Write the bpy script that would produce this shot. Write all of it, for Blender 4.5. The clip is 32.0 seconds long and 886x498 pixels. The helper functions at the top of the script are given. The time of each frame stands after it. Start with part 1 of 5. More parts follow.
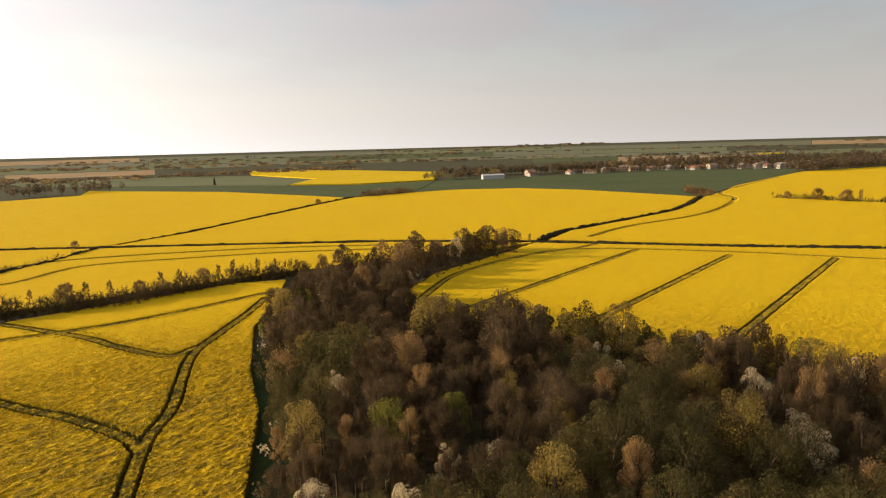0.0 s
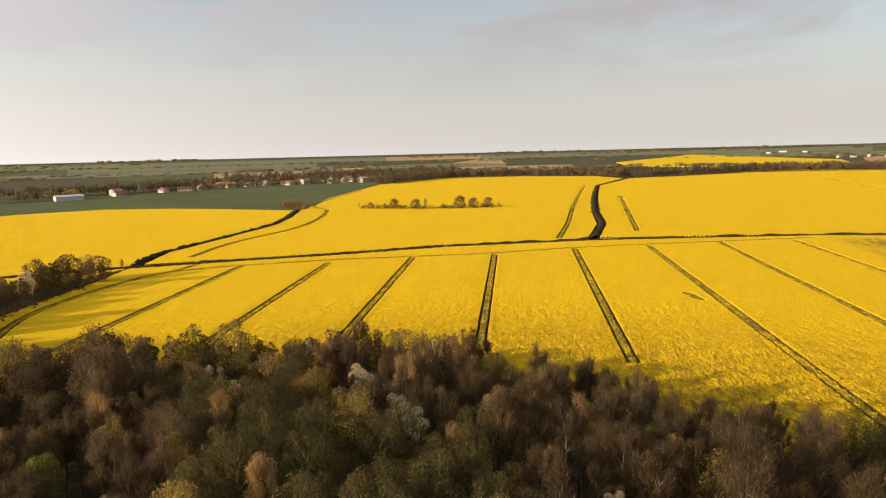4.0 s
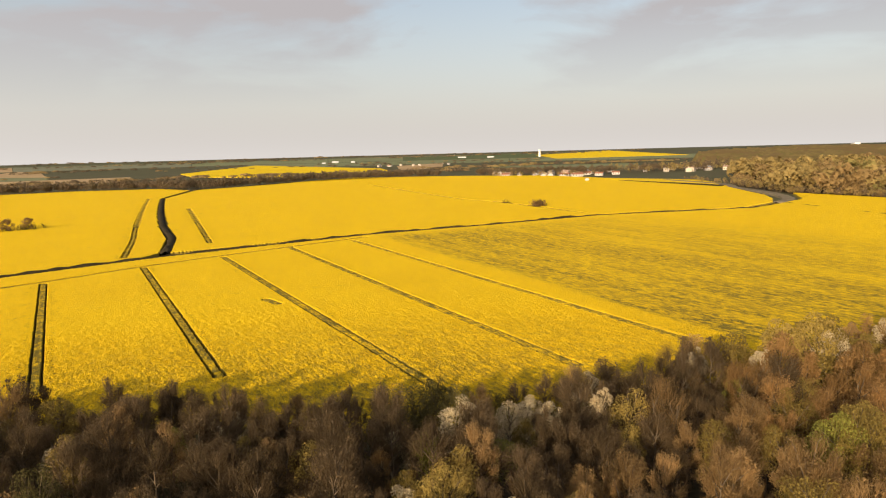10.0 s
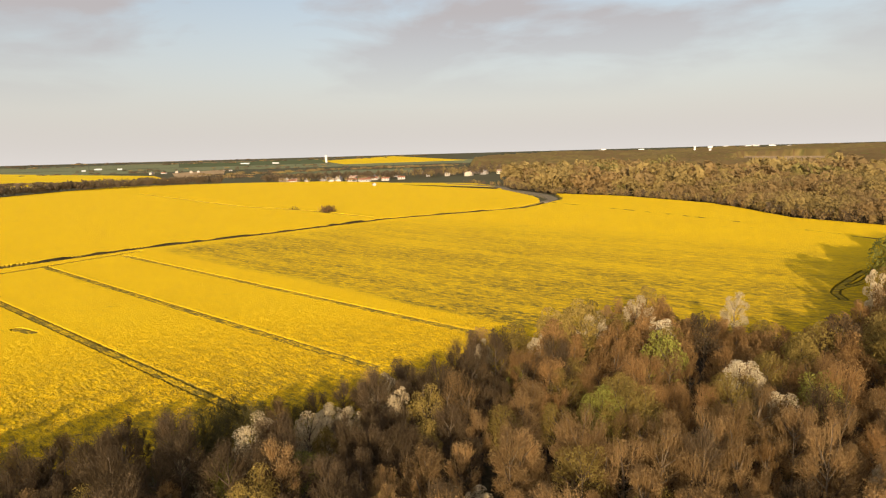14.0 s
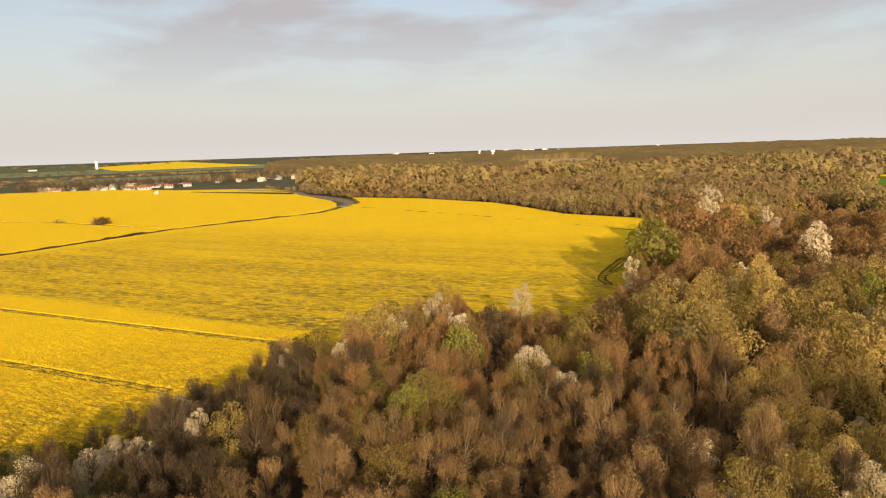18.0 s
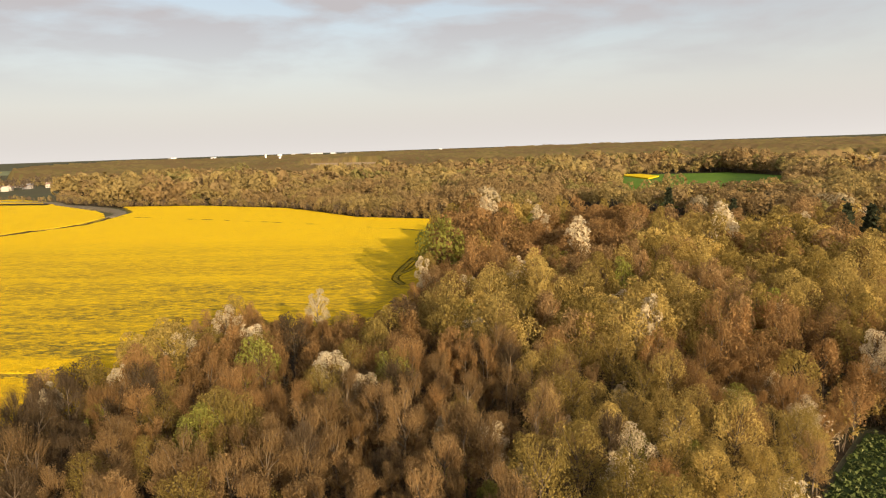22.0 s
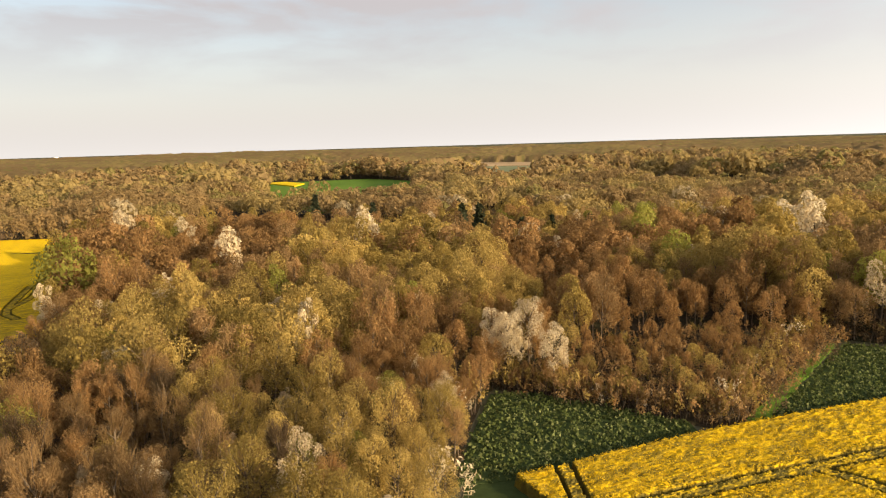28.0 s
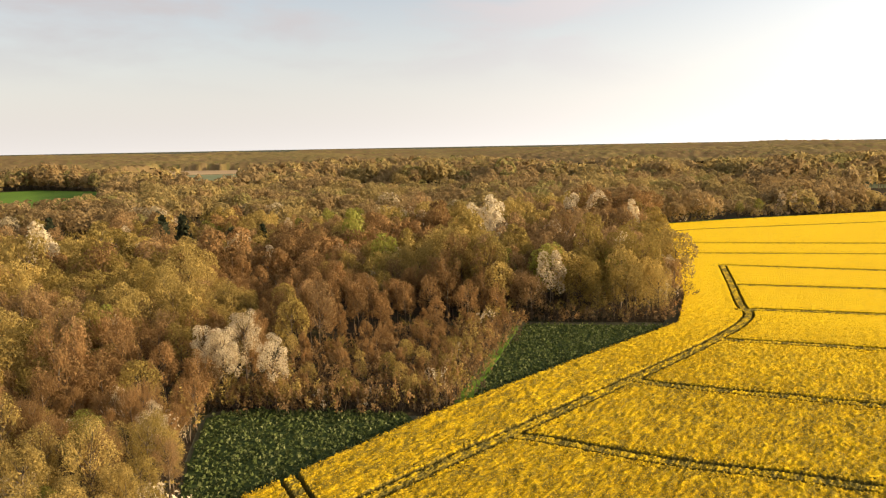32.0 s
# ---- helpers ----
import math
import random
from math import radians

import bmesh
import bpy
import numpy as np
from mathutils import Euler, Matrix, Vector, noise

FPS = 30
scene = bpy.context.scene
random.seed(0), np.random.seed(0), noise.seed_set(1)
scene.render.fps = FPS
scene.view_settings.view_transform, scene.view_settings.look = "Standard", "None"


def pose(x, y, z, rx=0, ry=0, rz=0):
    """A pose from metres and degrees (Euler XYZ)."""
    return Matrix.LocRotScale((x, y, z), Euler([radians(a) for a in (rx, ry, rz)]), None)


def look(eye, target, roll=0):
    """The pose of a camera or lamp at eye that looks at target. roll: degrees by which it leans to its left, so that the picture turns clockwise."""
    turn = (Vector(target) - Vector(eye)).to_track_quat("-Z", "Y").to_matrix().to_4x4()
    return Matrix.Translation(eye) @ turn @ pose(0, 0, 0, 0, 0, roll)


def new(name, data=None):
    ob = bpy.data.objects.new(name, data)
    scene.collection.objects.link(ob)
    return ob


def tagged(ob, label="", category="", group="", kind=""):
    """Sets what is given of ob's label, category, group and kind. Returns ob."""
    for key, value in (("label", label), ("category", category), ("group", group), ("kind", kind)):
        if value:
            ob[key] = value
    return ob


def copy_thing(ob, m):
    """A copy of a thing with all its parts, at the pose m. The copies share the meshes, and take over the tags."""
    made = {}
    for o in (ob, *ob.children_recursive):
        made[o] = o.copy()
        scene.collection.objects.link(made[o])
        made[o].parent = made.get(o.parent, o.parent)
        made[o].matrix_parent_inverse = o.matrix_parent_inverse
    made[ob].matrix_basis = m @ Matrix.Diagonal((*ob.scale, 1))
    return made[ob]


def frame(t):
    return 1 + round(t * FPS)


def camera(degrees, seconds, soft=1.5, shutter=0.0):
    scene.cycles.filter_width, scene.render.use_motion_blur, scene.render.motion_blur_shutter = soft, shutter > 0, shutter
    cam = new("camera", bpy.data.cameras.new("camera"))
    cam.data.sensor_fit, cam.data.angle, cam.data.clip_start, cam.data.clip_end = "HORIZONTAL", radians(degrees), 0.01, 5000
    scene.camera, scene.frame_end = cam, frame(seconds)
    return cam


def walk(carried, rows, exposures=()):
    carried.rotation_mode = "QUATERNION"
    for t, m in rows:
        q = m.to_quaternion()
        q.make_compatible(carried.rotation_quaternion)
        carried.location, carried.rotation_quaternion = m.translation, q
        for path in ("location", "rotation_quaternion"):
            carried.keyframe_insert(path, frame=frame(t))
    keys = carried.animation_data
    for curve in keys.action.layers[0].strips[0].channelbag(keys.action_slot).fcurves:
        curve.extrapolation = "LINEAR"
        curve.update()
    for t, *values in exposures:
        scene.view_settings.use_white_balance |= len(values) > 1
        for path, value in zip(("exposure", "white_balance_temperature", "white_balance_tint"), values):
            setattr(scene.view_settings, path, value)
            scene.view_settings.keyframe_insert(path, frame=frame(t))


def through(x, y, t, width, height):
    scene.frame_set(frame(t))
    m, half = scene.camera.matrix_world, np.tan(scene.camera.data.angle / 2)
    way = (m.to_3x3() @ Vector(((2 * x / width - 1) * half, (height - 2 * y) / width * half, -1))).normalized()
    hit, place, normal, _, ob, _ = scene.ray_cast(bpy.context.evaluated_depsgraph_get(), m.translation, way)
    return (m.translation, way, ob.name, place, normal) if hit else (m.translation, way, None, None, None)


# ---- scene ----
cam = camera(68.71, 32.0, soft=1.15)
# seconds, tilt, lean, turn of a drone that hangs on the spot
PATH = [
    (0.0, 81.01, 1.49, -0.25),
    (0.5, 81.11, 1.54, -5.05),
    (1.0, 81.17, 1.51, -9.82),
    (1.5, 81.27, 1.51, -14.28),
    (2.0, 81.34, 1.54, -18.53),
    (2.5, 81.41, 1.51, -22.73),
    (3.0, 81.49, 1.52, -26.78),
    (3.5, 81.53, 1.45, -30.65),
    (5.5, 81.57, 1.42, -46.74),
    (6.0, 81.57, 1.48, -50.62),
    (6.5, 81.61, 1.48, -54.20),
    (7.0, 81.61, 1.46, -57.47),
    (7.5, 81.61, 1.47, -59.99),
    (8.0, 81.63, 1.47, -61.53),
    (8.5, 81.65, 1.48, -63.39),
    (9.0, 81.62, 1.49, -66.03),
    (9.5, 81.59, 1.48, -68.70),
    (10.0, 81.56, 1.49, -71.36),
    (10.5, 81.53, 1.46, -74.01),
    (11.0, 81.52, 1.44, -76.54),
    (11.5, 81.52, 1.43, -78.76),
    (12.0, 81.51, 1.40, -80.96),
    (12.5, 81.52, 1.38, -83.18),
    (13.0, 81.57, 1.45, -85.40),
    (13.5, 81.58, 1.46, -87.67),
    (14.0, 81.56, 1.58, -89.87),
    (14.5, 81.52, 1.62, -92.09),
    (16.5, 81.51, 1.66, -101.05),
    (17.0, 81.49, 1.73, -103.16),
    (17.5, 81.45, 1.77, -105.41),
    (18.0, 81.40, 1.84, -107.69),
    (18.5, 81.38, 1.85, -109.95),
    (19.0, 81.33, 1.92, -112.23),
    (19.5, 81.29, 2.00, -114.50),
    (20.0, 81.23, 1.94, -116.77),
    (20.5, 81.20, 1.89, -119.05),
    (21.0, 81.17, 1.94, -121.34),
    (21.5, 81.15, 1.93, -123.64),
    (22.0, 81.13, 1.94, -126.04),
    (22.5, 81.12, 1.94, -128.33),
    (23.0, 81.11, 1.91, -130.57),
    (23.5, 81.12, 1.85, -132.70),
    (24.0, 81.12, 1.84, -134.89),
    (24.5, 81.10, 1.83, -137.21),
    (25.0, 81.06, 1.83, -139.70),
    (25.5, 81.02, 1.89, -142.33),
    (27.5, 80.86, 1.73, -153.35),
    (28.0, 80.88, 1.67, -156.41),
    (28.5, 80.90, 1.55, -159.52),
    (29.0, 80.92, 1.49, -162.65),
    (29.5, 80.95, 1.35, -165.78),
    (30.0, 80.96, 1.26, -168.90),
    (30.5, 80.95, 1.23, -172.03),
    (31.0, 80.96, 1.15, -175.18),
    (31.5, 80.98, 1.09, -178.32),
    (32.0, 80.98, 1.04, -181.58),
]
EYE = (0.0, 0.0, 31.2)
EXPOSE = [(0.0, 0.2), (3.0, 0.4), (6.0, 0.5), (13.0, 0.5), (19.0, 0.55), (25.0, 0.72), (28.0, 0.78), (32.0, 0.76)]
walk(cam, [(t, pose(*EYE, rx, ry, rz)) for t, rx, ry, rz in PATH], EXPOSE)

# ---- sky and sun: low evening sun in the west ----
SUN_BEARING, SUN_HEIGHT = -80.0, 15.0
world = bpy.data.worlds.new("world")
scene.world = world
world.use_nodes = True


def sky_nodes():
    nt = world.node_tree
    nt.nodes.clear()
    add, link = nt.nodes.new, nt.links.new
    out, bg = add("ShaderNodeOutputWorld"), add("ShaderNodeBackground")
    sky = add("ShaderNodeTexSky")
    sky.sky_type, sky.sun_disc = "NISHITA", False
    sky.sun_elevation, sky.sun_rotation = radians(SUN_HEIGHT), radians(SUN_BEARING)
    sky.air_density, sky.dust_density, sky.ozone_density, sky.altitude = 1.0, 4.0, 1.0, 100
    coord = add("ShaderNodeTexCoord")
    split = add("ShaderNodeSeparateXYZ")
    link(coord.outputs["Generated"], split.inputs[0])

    def calc(op, a, b, clamp=False):
        n = add("ShaderNodeMath")
        n.operation, n.use_clamp = op, clamp
        for k, v in enumerate((a, b)):
            if isinstance(v, (int, float)):
                n.inputs[k].default_value = v
            else:
                link(v, n.inputs[k])
        return n.outputs[0]

    # broken cloud: long flat banks, seen from the side
    big = add("ShaderNodeTexNoise")
    big.inputs["Scale"].default_value, big.inputs["Detail"].default_value = 3.4, 10
    big.inputs["Roughness"].default_value = 0.52
    big.inputs["Distortion"].default_value = 0.25
    shift = add("ShaderNodeMapping")
    shift.inputs["Location"].default_value = CLOUD_SHIFT
    shift.inputs["Scale"].default_value = (1, 1, 3.6)
    link(coord.outputs["Generated"], shift.inputs[0])
    link(shift.outputs[0], big.inputs["Vector"])
    ramp = add("ShaderNodeValToRGB")
    ramp.color_ramp.elements[0].position, ramp.color_ramp.elements[1].position = 0.44, 0.58
    link(big.outputs[0], ramp.inputs[0])
    # haze gathers towards the horizon
    haze = calc("POWER", calc("SUBTRACT", 1.0, calc("MAXIMUM", split.outputs[2], 0.0)), 4.0, True)
    # and shines towards the sun
    sunward = add("ShaderNodeVectorMath")
    sunward.operation = "DOT_PRODUCT"
    link(coord.outputs["Generated"], sunward.inputs[0])
    b_, e_ = radians(SUN_BEARING), radians(SUN_HEIGHT)
    sunward.inputs[1].default_value = (math.sin(b_) * math.cos(e_), math.cos(b_) * math.cos(e_), math.sin(e_))
    tight = calc("MULTIPLY", calc("POWER", calc("MAXIMUM", sunward.outputs["Value"], 0.0), 4.0), GLOW)
    broad = calc("MULTIPLY", calc("POWER", calc("ADD", calc("MULTIPLY", sunward.outputs["Value"], 0.5), 0.5), 3.0), SHEEN)
    shine = calc("ADD", calc("ADD", tight, broad), 1.0)
    lit = add("ShaderNodeVectorMath")
    lit.operation = "SCALE"
    lit.inputs[0].default_value = HAZE[:3]
    link(shine, lit.inputs["Scale"])
    veil = add("ShaderNodeMix")
    veil.data_type = "RGBA"
    link(calc("MULTIPLY", haze, 0.85), veil.inputs["Factor"])
    link(sky.outputs[0], veil.inputs["A"])
    link(lit.outputs[0], veil.inputs["B"])
    mix = add("ShaderNodeMix")
    mix.data_type = "RGBA"
    climb = add("ShaderNodeMapRange")
    link(split.outputs[2], climb.inputs[0])
    climb.inputs[1].default_value, climb.inputs[2].default_value = 0.07, 0.2
    link(calc("MULTIPLY", calc("MULTIPLY", ramp.outputs[0], climb.outputs[0]), 0.92), mix.inputs["Factor"])
    link(veil.outputs["Result"], mix.inputs["A"])
    grey = add("ShaderNodeVectorMath")
    grey.operation = "SCALE"
    grey.inputs[0].default_value = CLOUD[:3]
    link(shine, grey.inputs["Scale"])
    link(grey.outputs[0], mix.inputs["B"])
    link(mix.outputs["Result"], bg.inputs[0])
    bg.inputs[1].default_value = SKY_STRENGTH
    link(bg.outputs[0], out.inputs[0])


SKY_STRENGTH = 0.12
HAZE, GLOW, SHEEN = (5.0, 4.66, 4.4, 1), 1.8, 1.9
CLOUD, CLOUD_SHIFT = (3.0, 2.77, 2.78, 1), (0.3, 0.2, 0.1)
sky_nodes()

sun = new("sun", bpy.data.lights.new("sun", "SUN"))
sun.data.energy, sun.data.angle, sun.data.color = 5.0, radians(0.6), (1.0, 0.79, 0.53)
b, e = radians(SUN_BEARING), radians(SUN_HEIGHT)
sun.matrix_world = look((math.sin(b) * math.cos(e) * 500, math.cos(b) * math.cos(e) * 500, math.sin(e) * 500), (0, 0, 0))

# ---- materials ----
def material(name, build, rough=0.9):
    """A node material; build(add, link, principled) wires it."""
    m = bpy.data.materials.new(name)
    m.use_nodes = True
    nt = m.node_tree
    bsdf = nt.nodes["Principled BSDF"]
    bsdf.inputs["Roughness"].default_value = rough
    bsdf.inputs["Specular IOR Level"].default_value = 0.03 if rough > 0.5 else 0.5
    build(nt.nodes.new, nt.links.new, bsdf)
    return m


def noise_tex(add, link, scale, detail=4.0, rough=0.6, vector=None, stretch=None, turn=0.0):
    n = add("ShaderNodeTexNoise")
    n.inputs["Scale"].default_value, n.inputs["Detail"].default_value = scale, detail
    n.inputs["Roughness"].default_value = rough
    if vector is None:
        vector = add("ShaderNodeNewGeometry").outputs["Position"]
    if stretch:
        m = add("ShaderNodeMapping")
        m.vector_type = "TEXTURE"
        m.inputs["Scale"].default_value = [1 / q for q in stretch]
        m.inputs["Rotation"].default_value = (0, 0, radians(turn))
        link(vector, m.inputs[0])
        vector = m.outputs[0]
    link(vector, n.inputs["Vector"])
    return n.outputs[0]


def ramp_of(add, link, value, stops):
    r = add("ShaderNodeValToRGB")
    els = r.color_ramp.elements
    while len(els) < len(stops):
        els.new(0.5)
    for el, (p, c) in zip(els, stops):
        el.position, el.color = p, (*c, 1)
    link(value, r.inputs[0])
    return r.outputs[0]


def blend(add, link, fac, a, b, how="MIX"):
    m = add("ShaderNodeMix")
    m.data_type, m.blend_type = "RGBA", how
    for k, v in (("Factor", fac), ("A", a), ("B", b)):
        if isinstance(v, (int, float)):
            m.inputs[k].default_value = v
        elif isinstance(v, tuple):
            m.inputs[k].default_value = (*v, 1)
        else:
            link(v, m.inputs[k])
    return m.outputs["Result"]


def bump(add, link, bsdf, value, strength, distance):
    b = add("ShaderNodeBump")
    b.inputs["Strength"].default_value, b.inputs["Distance"].default_value = strength, distance
    link(value, b.inputs["Height"])
    link(b.outputs[0], bsdf.inputs["Normal"])


def attr(add, name):
    a = add("ShaderNodeAttribute")
    a.attribute_name = name
    return a.outputs["Fac"]


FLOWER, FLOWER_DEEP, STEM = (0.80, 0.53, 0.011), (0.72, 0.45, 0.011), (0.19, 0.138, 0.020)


def m_crop(add, link, bsdf):
    # flower heads over stems; wear: where the plants stand thin, down to bare soil
    fine = noise_tex(add, link, 5.0, 6, 0.75)
    wide = noise_tex(add, link, 0.045, 4, 0.6)
    streak = noise_tex(add, link, 1.2, 7, 0.75, None, (0.4, 1.0, 1), 50)
    col = blend(add, link, wide, FLOWER, FLOWER_DEEP)
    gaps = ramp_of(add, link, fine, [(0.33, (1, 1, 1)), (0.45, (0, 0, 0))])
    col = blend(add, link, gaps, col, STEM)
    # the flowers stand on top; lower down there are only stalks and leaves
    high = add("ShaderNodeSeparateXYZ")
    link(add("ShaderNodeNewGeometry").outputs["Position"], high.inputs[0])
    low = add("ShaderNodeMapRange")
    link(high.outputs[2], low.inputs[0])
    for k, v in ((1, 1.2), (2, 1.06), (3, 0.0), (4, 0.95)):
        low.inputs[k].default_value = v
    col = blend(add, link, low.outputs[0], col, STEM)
    thin = ramp_of(add, link, streak, [(0.52, (0, 0, 0)), (0.72, (0.22, 0.22, 0.22))])
    col = blend(add, link, thin, col, STEM)
    wear = attr(add, "wear")
    half = add("ShaderNodeMapRange")
    link(wear, half.inputs[0])
    half.inputs[2].default_value = 0.6
    broken = add("ShaderNodeMath")
    broken.operation, broken.use_clamp = "MULTIPLY", True
    link(half.outputs[0], broken.inputs[0])
    link(ramp_of(add, link, streak, [(0.41, (0.1, 0.1, 0.1)), (0.57, (1.7, 1.7, 1.7))]), broken.inputs[1])
    col = blend(add, link, broken.outputs[0], col, (0.15, 0.118, 0.026))
    rest = add("ShaderNodeMapRange")
    link(wear, rest.inputs[0])
    rest.inputs[1].default_value = 0.6
    col = blend(add, link, rest.outputs[0], col, (0.07, 0.055, 0.035))
    link(col, bsdf.inputs["Base Color"])
    bump(add, link, bsdf, fine, 0.8, 0.35)


def m_ground(add, link, bsdf):
    a = noise_tex(add, link, 0.006, 6, 0.6)
    b = noise_tex(add, link, 0.6, 6, 0.7)
    col = ramp_of(add, link, a, [(0.3, (0.10, 0.09, 0.055)), (0.45, (0.12, 0.12, 0.06)), (0.6, (0.10, 0.105, 0.055)), (0.75, (0.16, 0.14, 0.085))])
    col = blend(add, link, b, col, (0.06, 0.05, 0.03))
    link(col, bsdf.inputs["Base Color"])
    bump(add, link, bsdf, b, 0.5, 0.2)


def m_litter(add, link, bsdf):
    b = noise_tex(add, link, 1.1, 7, 0.75)
    c = noise_tex(add, link, 0.12, 3)
    col = ramp_of(add, link, b, [(0.3, (0.022, 0.017, 0.011)), (0.55, (0.06, 0.044, 0.026)), (0.75, (0.11, 0.075, 0.04))])
    col = blend(add, link, ramp_of(add, link, c, [(0.45, (0, 0, 0)), (0.7, (0.5, 0.5, 0.5))]), col, (0.03, 0.05, 0.015))
    link(col, bsdf.inputs["Base Color"])
    bump(add, link, bsdf, b, 0.7, 0.25)


def sheet_mat(name, dark, light, scale=0.02, turn=30, rows=0.0):
    """Short crops, stubble or bare soil of a far field, with drill lines along one way."""
    def build(add, link, bsdf):
        a = noise_tex(add, link, scale, 5, 0.6)
        s = noise_tex(add, link, 0.22, 4, 0.6, None, (0.06, 1.5, 1), turn)
        f = noise_tex(add, link, 1.2, 5, 0.7)
        col = blend(add, link, ramp_of(add, link, a, [(0.3, (0, 0, 0)), (0.7, (1, 1, 1))]), dark, light)
        col = blend(add, link, ramp_of(add, link, s, [(0.5, (0, 0, 0)), (0.75, (0.5, 0.5, 0.5))]), col, tuple(c * 0.7 for c in dark))
        col = blend(add, link, ramp_of(add, link, f, [(0.4, (0.35, 0.35, 0.35)), (0.6, (0, 0, 0))]), col, tuple(c * 0.6 for c in dark))
        link(col, bsdf.inputs["Base Color"])
        bump(add, link, bsdf, f, 0.5, 0.15)
    return material(name, build)


def see_through(add, link, bsdf, col, share):
    """Thin leaves and twig haze pass on a share of the light."""
    tr = add("ShaderNodeBsdfTranslucent")
    link(col, tr.inputs[0])
    mx = add("ShaderNodeMixShader")
    mx.inputs[0].default_value = share
    link(bsdf.outputs[0], mx.inputs[1])
    link(tr.outputs[0], mx.inputs[2])
    out = [n for n in bsdf.id_data.nodes if n.type == "OUTPUT_MATERIAL"][0]
    link(mx.outputs[0], out.inputs[0])


def leaf_mat(name, stops, per="object", through=0.5, clump=0.38):
    """Buds, young leaves and twigs: one tone a plant, uneven from leaf to leaf."""
    def build(add, link, bsdf):
        if per == "object":
            tone = add("ShaderNodeObjectInfo").outputs["Random"]
        else:
            tone = attr(add, "tone")
        leaf = add("ShaderNodeNewGeometry").outputs["Random Per Island"]
        mixv = add("ShaderNodeMath")
        mixv.operation = "MULTIPLY_ADD"
        link(leaf, mixv.inputs[0])
        mixv.inputs[1].default_value = clump
        scaled = add("ShaderNodeMath")
        scaled.operation = "MULTIPLY"
        link(tone, scaled.inputs[0])
        scaled.inputs[1].default_value = 1 - clump
        link(scaled.outputs[0], mixv.inputs[2])
        col = ramp_of(add, link, mixv.outputs[0], stops)
        link(col, bsdf.inputs["Base Color"])
        if through:
            see_through(add, link, bsdf, col, through)
    return material(name, build, 0.85)


def m_bark(add, link, bsdf):
    n = noise_tex(add, link, 3.0, 6, 0.7, None, (1, 1, 0.2))
    link(ramp_of(add, link, n, [(0.3, (0.07, 0.052, 0.034)), (0.6, (0.16, 0.118, 0.075)), (0.8, (0.26, 0.20, 0.13))]), bsdf.inputs["Base Color"])
    bump(add, link, bsdf, n, 0.6, 0.04)


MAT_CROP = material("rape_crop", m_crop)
MAT_GROUND = material("ground", m_ground)
MAT_LITTER = material("leaf_litter", m_litter)
MAT_BARK = material("bark", m_bark)
MAT_GREEN = sheet_mat("winter_wheat", (0.085, 0.105, 0.045), (0.12, 0.135, 0.06), 0.012, 20)
# far farmland: base colour lightened to carry the distance haze
MAT_DULL_HAZE = sheet_mat("hazed_farmland", (0.16, 0.165, 0.10), (0.22, 0.215, 0.135), 0.008, 70)
MAT_BRIGHT = sheet_mat("young_grass", (0.09, 0.16, 0.02), (0.14, 0.22, 0.03), 0.02, 60)
# pasture green, its paleness partly distance haze put into the colour
MAT_PALE_HAZE = sheet_mat("hazed_pasture", (0.16, 0.175, 0.085), (0.215, 0.22, 0.115), 0.01, 60)
MAT_TAN = sheet_mat("bare_soil", (0.34, 0.23, 0.12), (0.46, 0.33, 0.17), 0.01, 40)
MAT_FARCROP = sheet_mat("rape_far", (0.68, 0.46, 0.012), (0.78, 0.54, 0.012), 0.01, 50)
# soil under the leafy crop, and the painted shade strip by the wood
MAT_SOIL_SHADE = sheet_mat("leafy_soil_and_margin_shade", (0.035, 0.05, 0.016), (0.055, 0.075, 0.024), 0.2, 50)
MAT_TRACK = sheet_mat("farm_track", (0.16, 0.13, 0.085), (0.24, 0.2, 0.13), 0.3, 0)
MAT_DITCH = sheet_mat("ditch_bank", (0.034, 0.026, 0.014), (0.058, 0.046, 0.024), 0.3, 0)

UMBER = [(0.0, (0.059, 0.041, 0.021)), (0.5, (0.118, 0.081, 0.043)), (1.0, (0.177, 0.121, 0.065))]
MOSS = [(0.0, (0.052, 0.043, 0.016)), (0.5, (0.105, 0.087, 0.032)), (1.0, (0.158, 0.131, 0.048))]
BROWN = [(0.0, (0.145, 0.091, 0.038)), (0.5, (0.290, 0.183, 0.076)), (1.0, (0.435, 0.274, 0.114))]
RUST = [(0.0, (0.145, 0.085, 0.032)), (0.5, (0.290, 0.170, 0.064)), (1.0, (0.435, 0.255, 0.096))]
OLIVE = [(0.0, (0.142, 0.102, 0.027)), (0.5, (0.285, 0.204, 0.054)), (1.0, (0.427, 0.306, 0.081))]
FRESH = [(0.0, (0.120, 0.112, 0.022)), (0.5, (0.240, 0.224, 0.045)), (1.0, (0.360, 0.336, 0.068))]
GOLD = [(0.0, (0.200, 0.142, 0.041)), (0.5, (0.400, 0.285, 0.082)), (1.0, (0.600, 0.427, 0.123))]
WHITE = [(0.0, (0.44, 0.335, 0.19)), (0.45, (0.60, 0.485, 0.29)), (1.0, (0.74, 0.62, 0.40))]
DARK = [(0.0, (0.025, 0.028, 0.014)), (0.5, (0.050, 0.055, 0.028)), (1.0, (0.075, 0.083, 0.042))]
KINDS = {"umber": UMBER, "moss": MOSS, "brown": BROWN, "rust": RUST, "olive": OLIVE, "fresh": FRESH, "gold": GOLD, "white": WHITE, "dark": DARK}
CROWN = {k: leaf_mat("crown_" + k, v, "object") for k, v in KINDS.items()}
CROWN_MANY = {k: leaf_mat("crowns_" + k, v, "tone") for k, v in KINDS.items()}


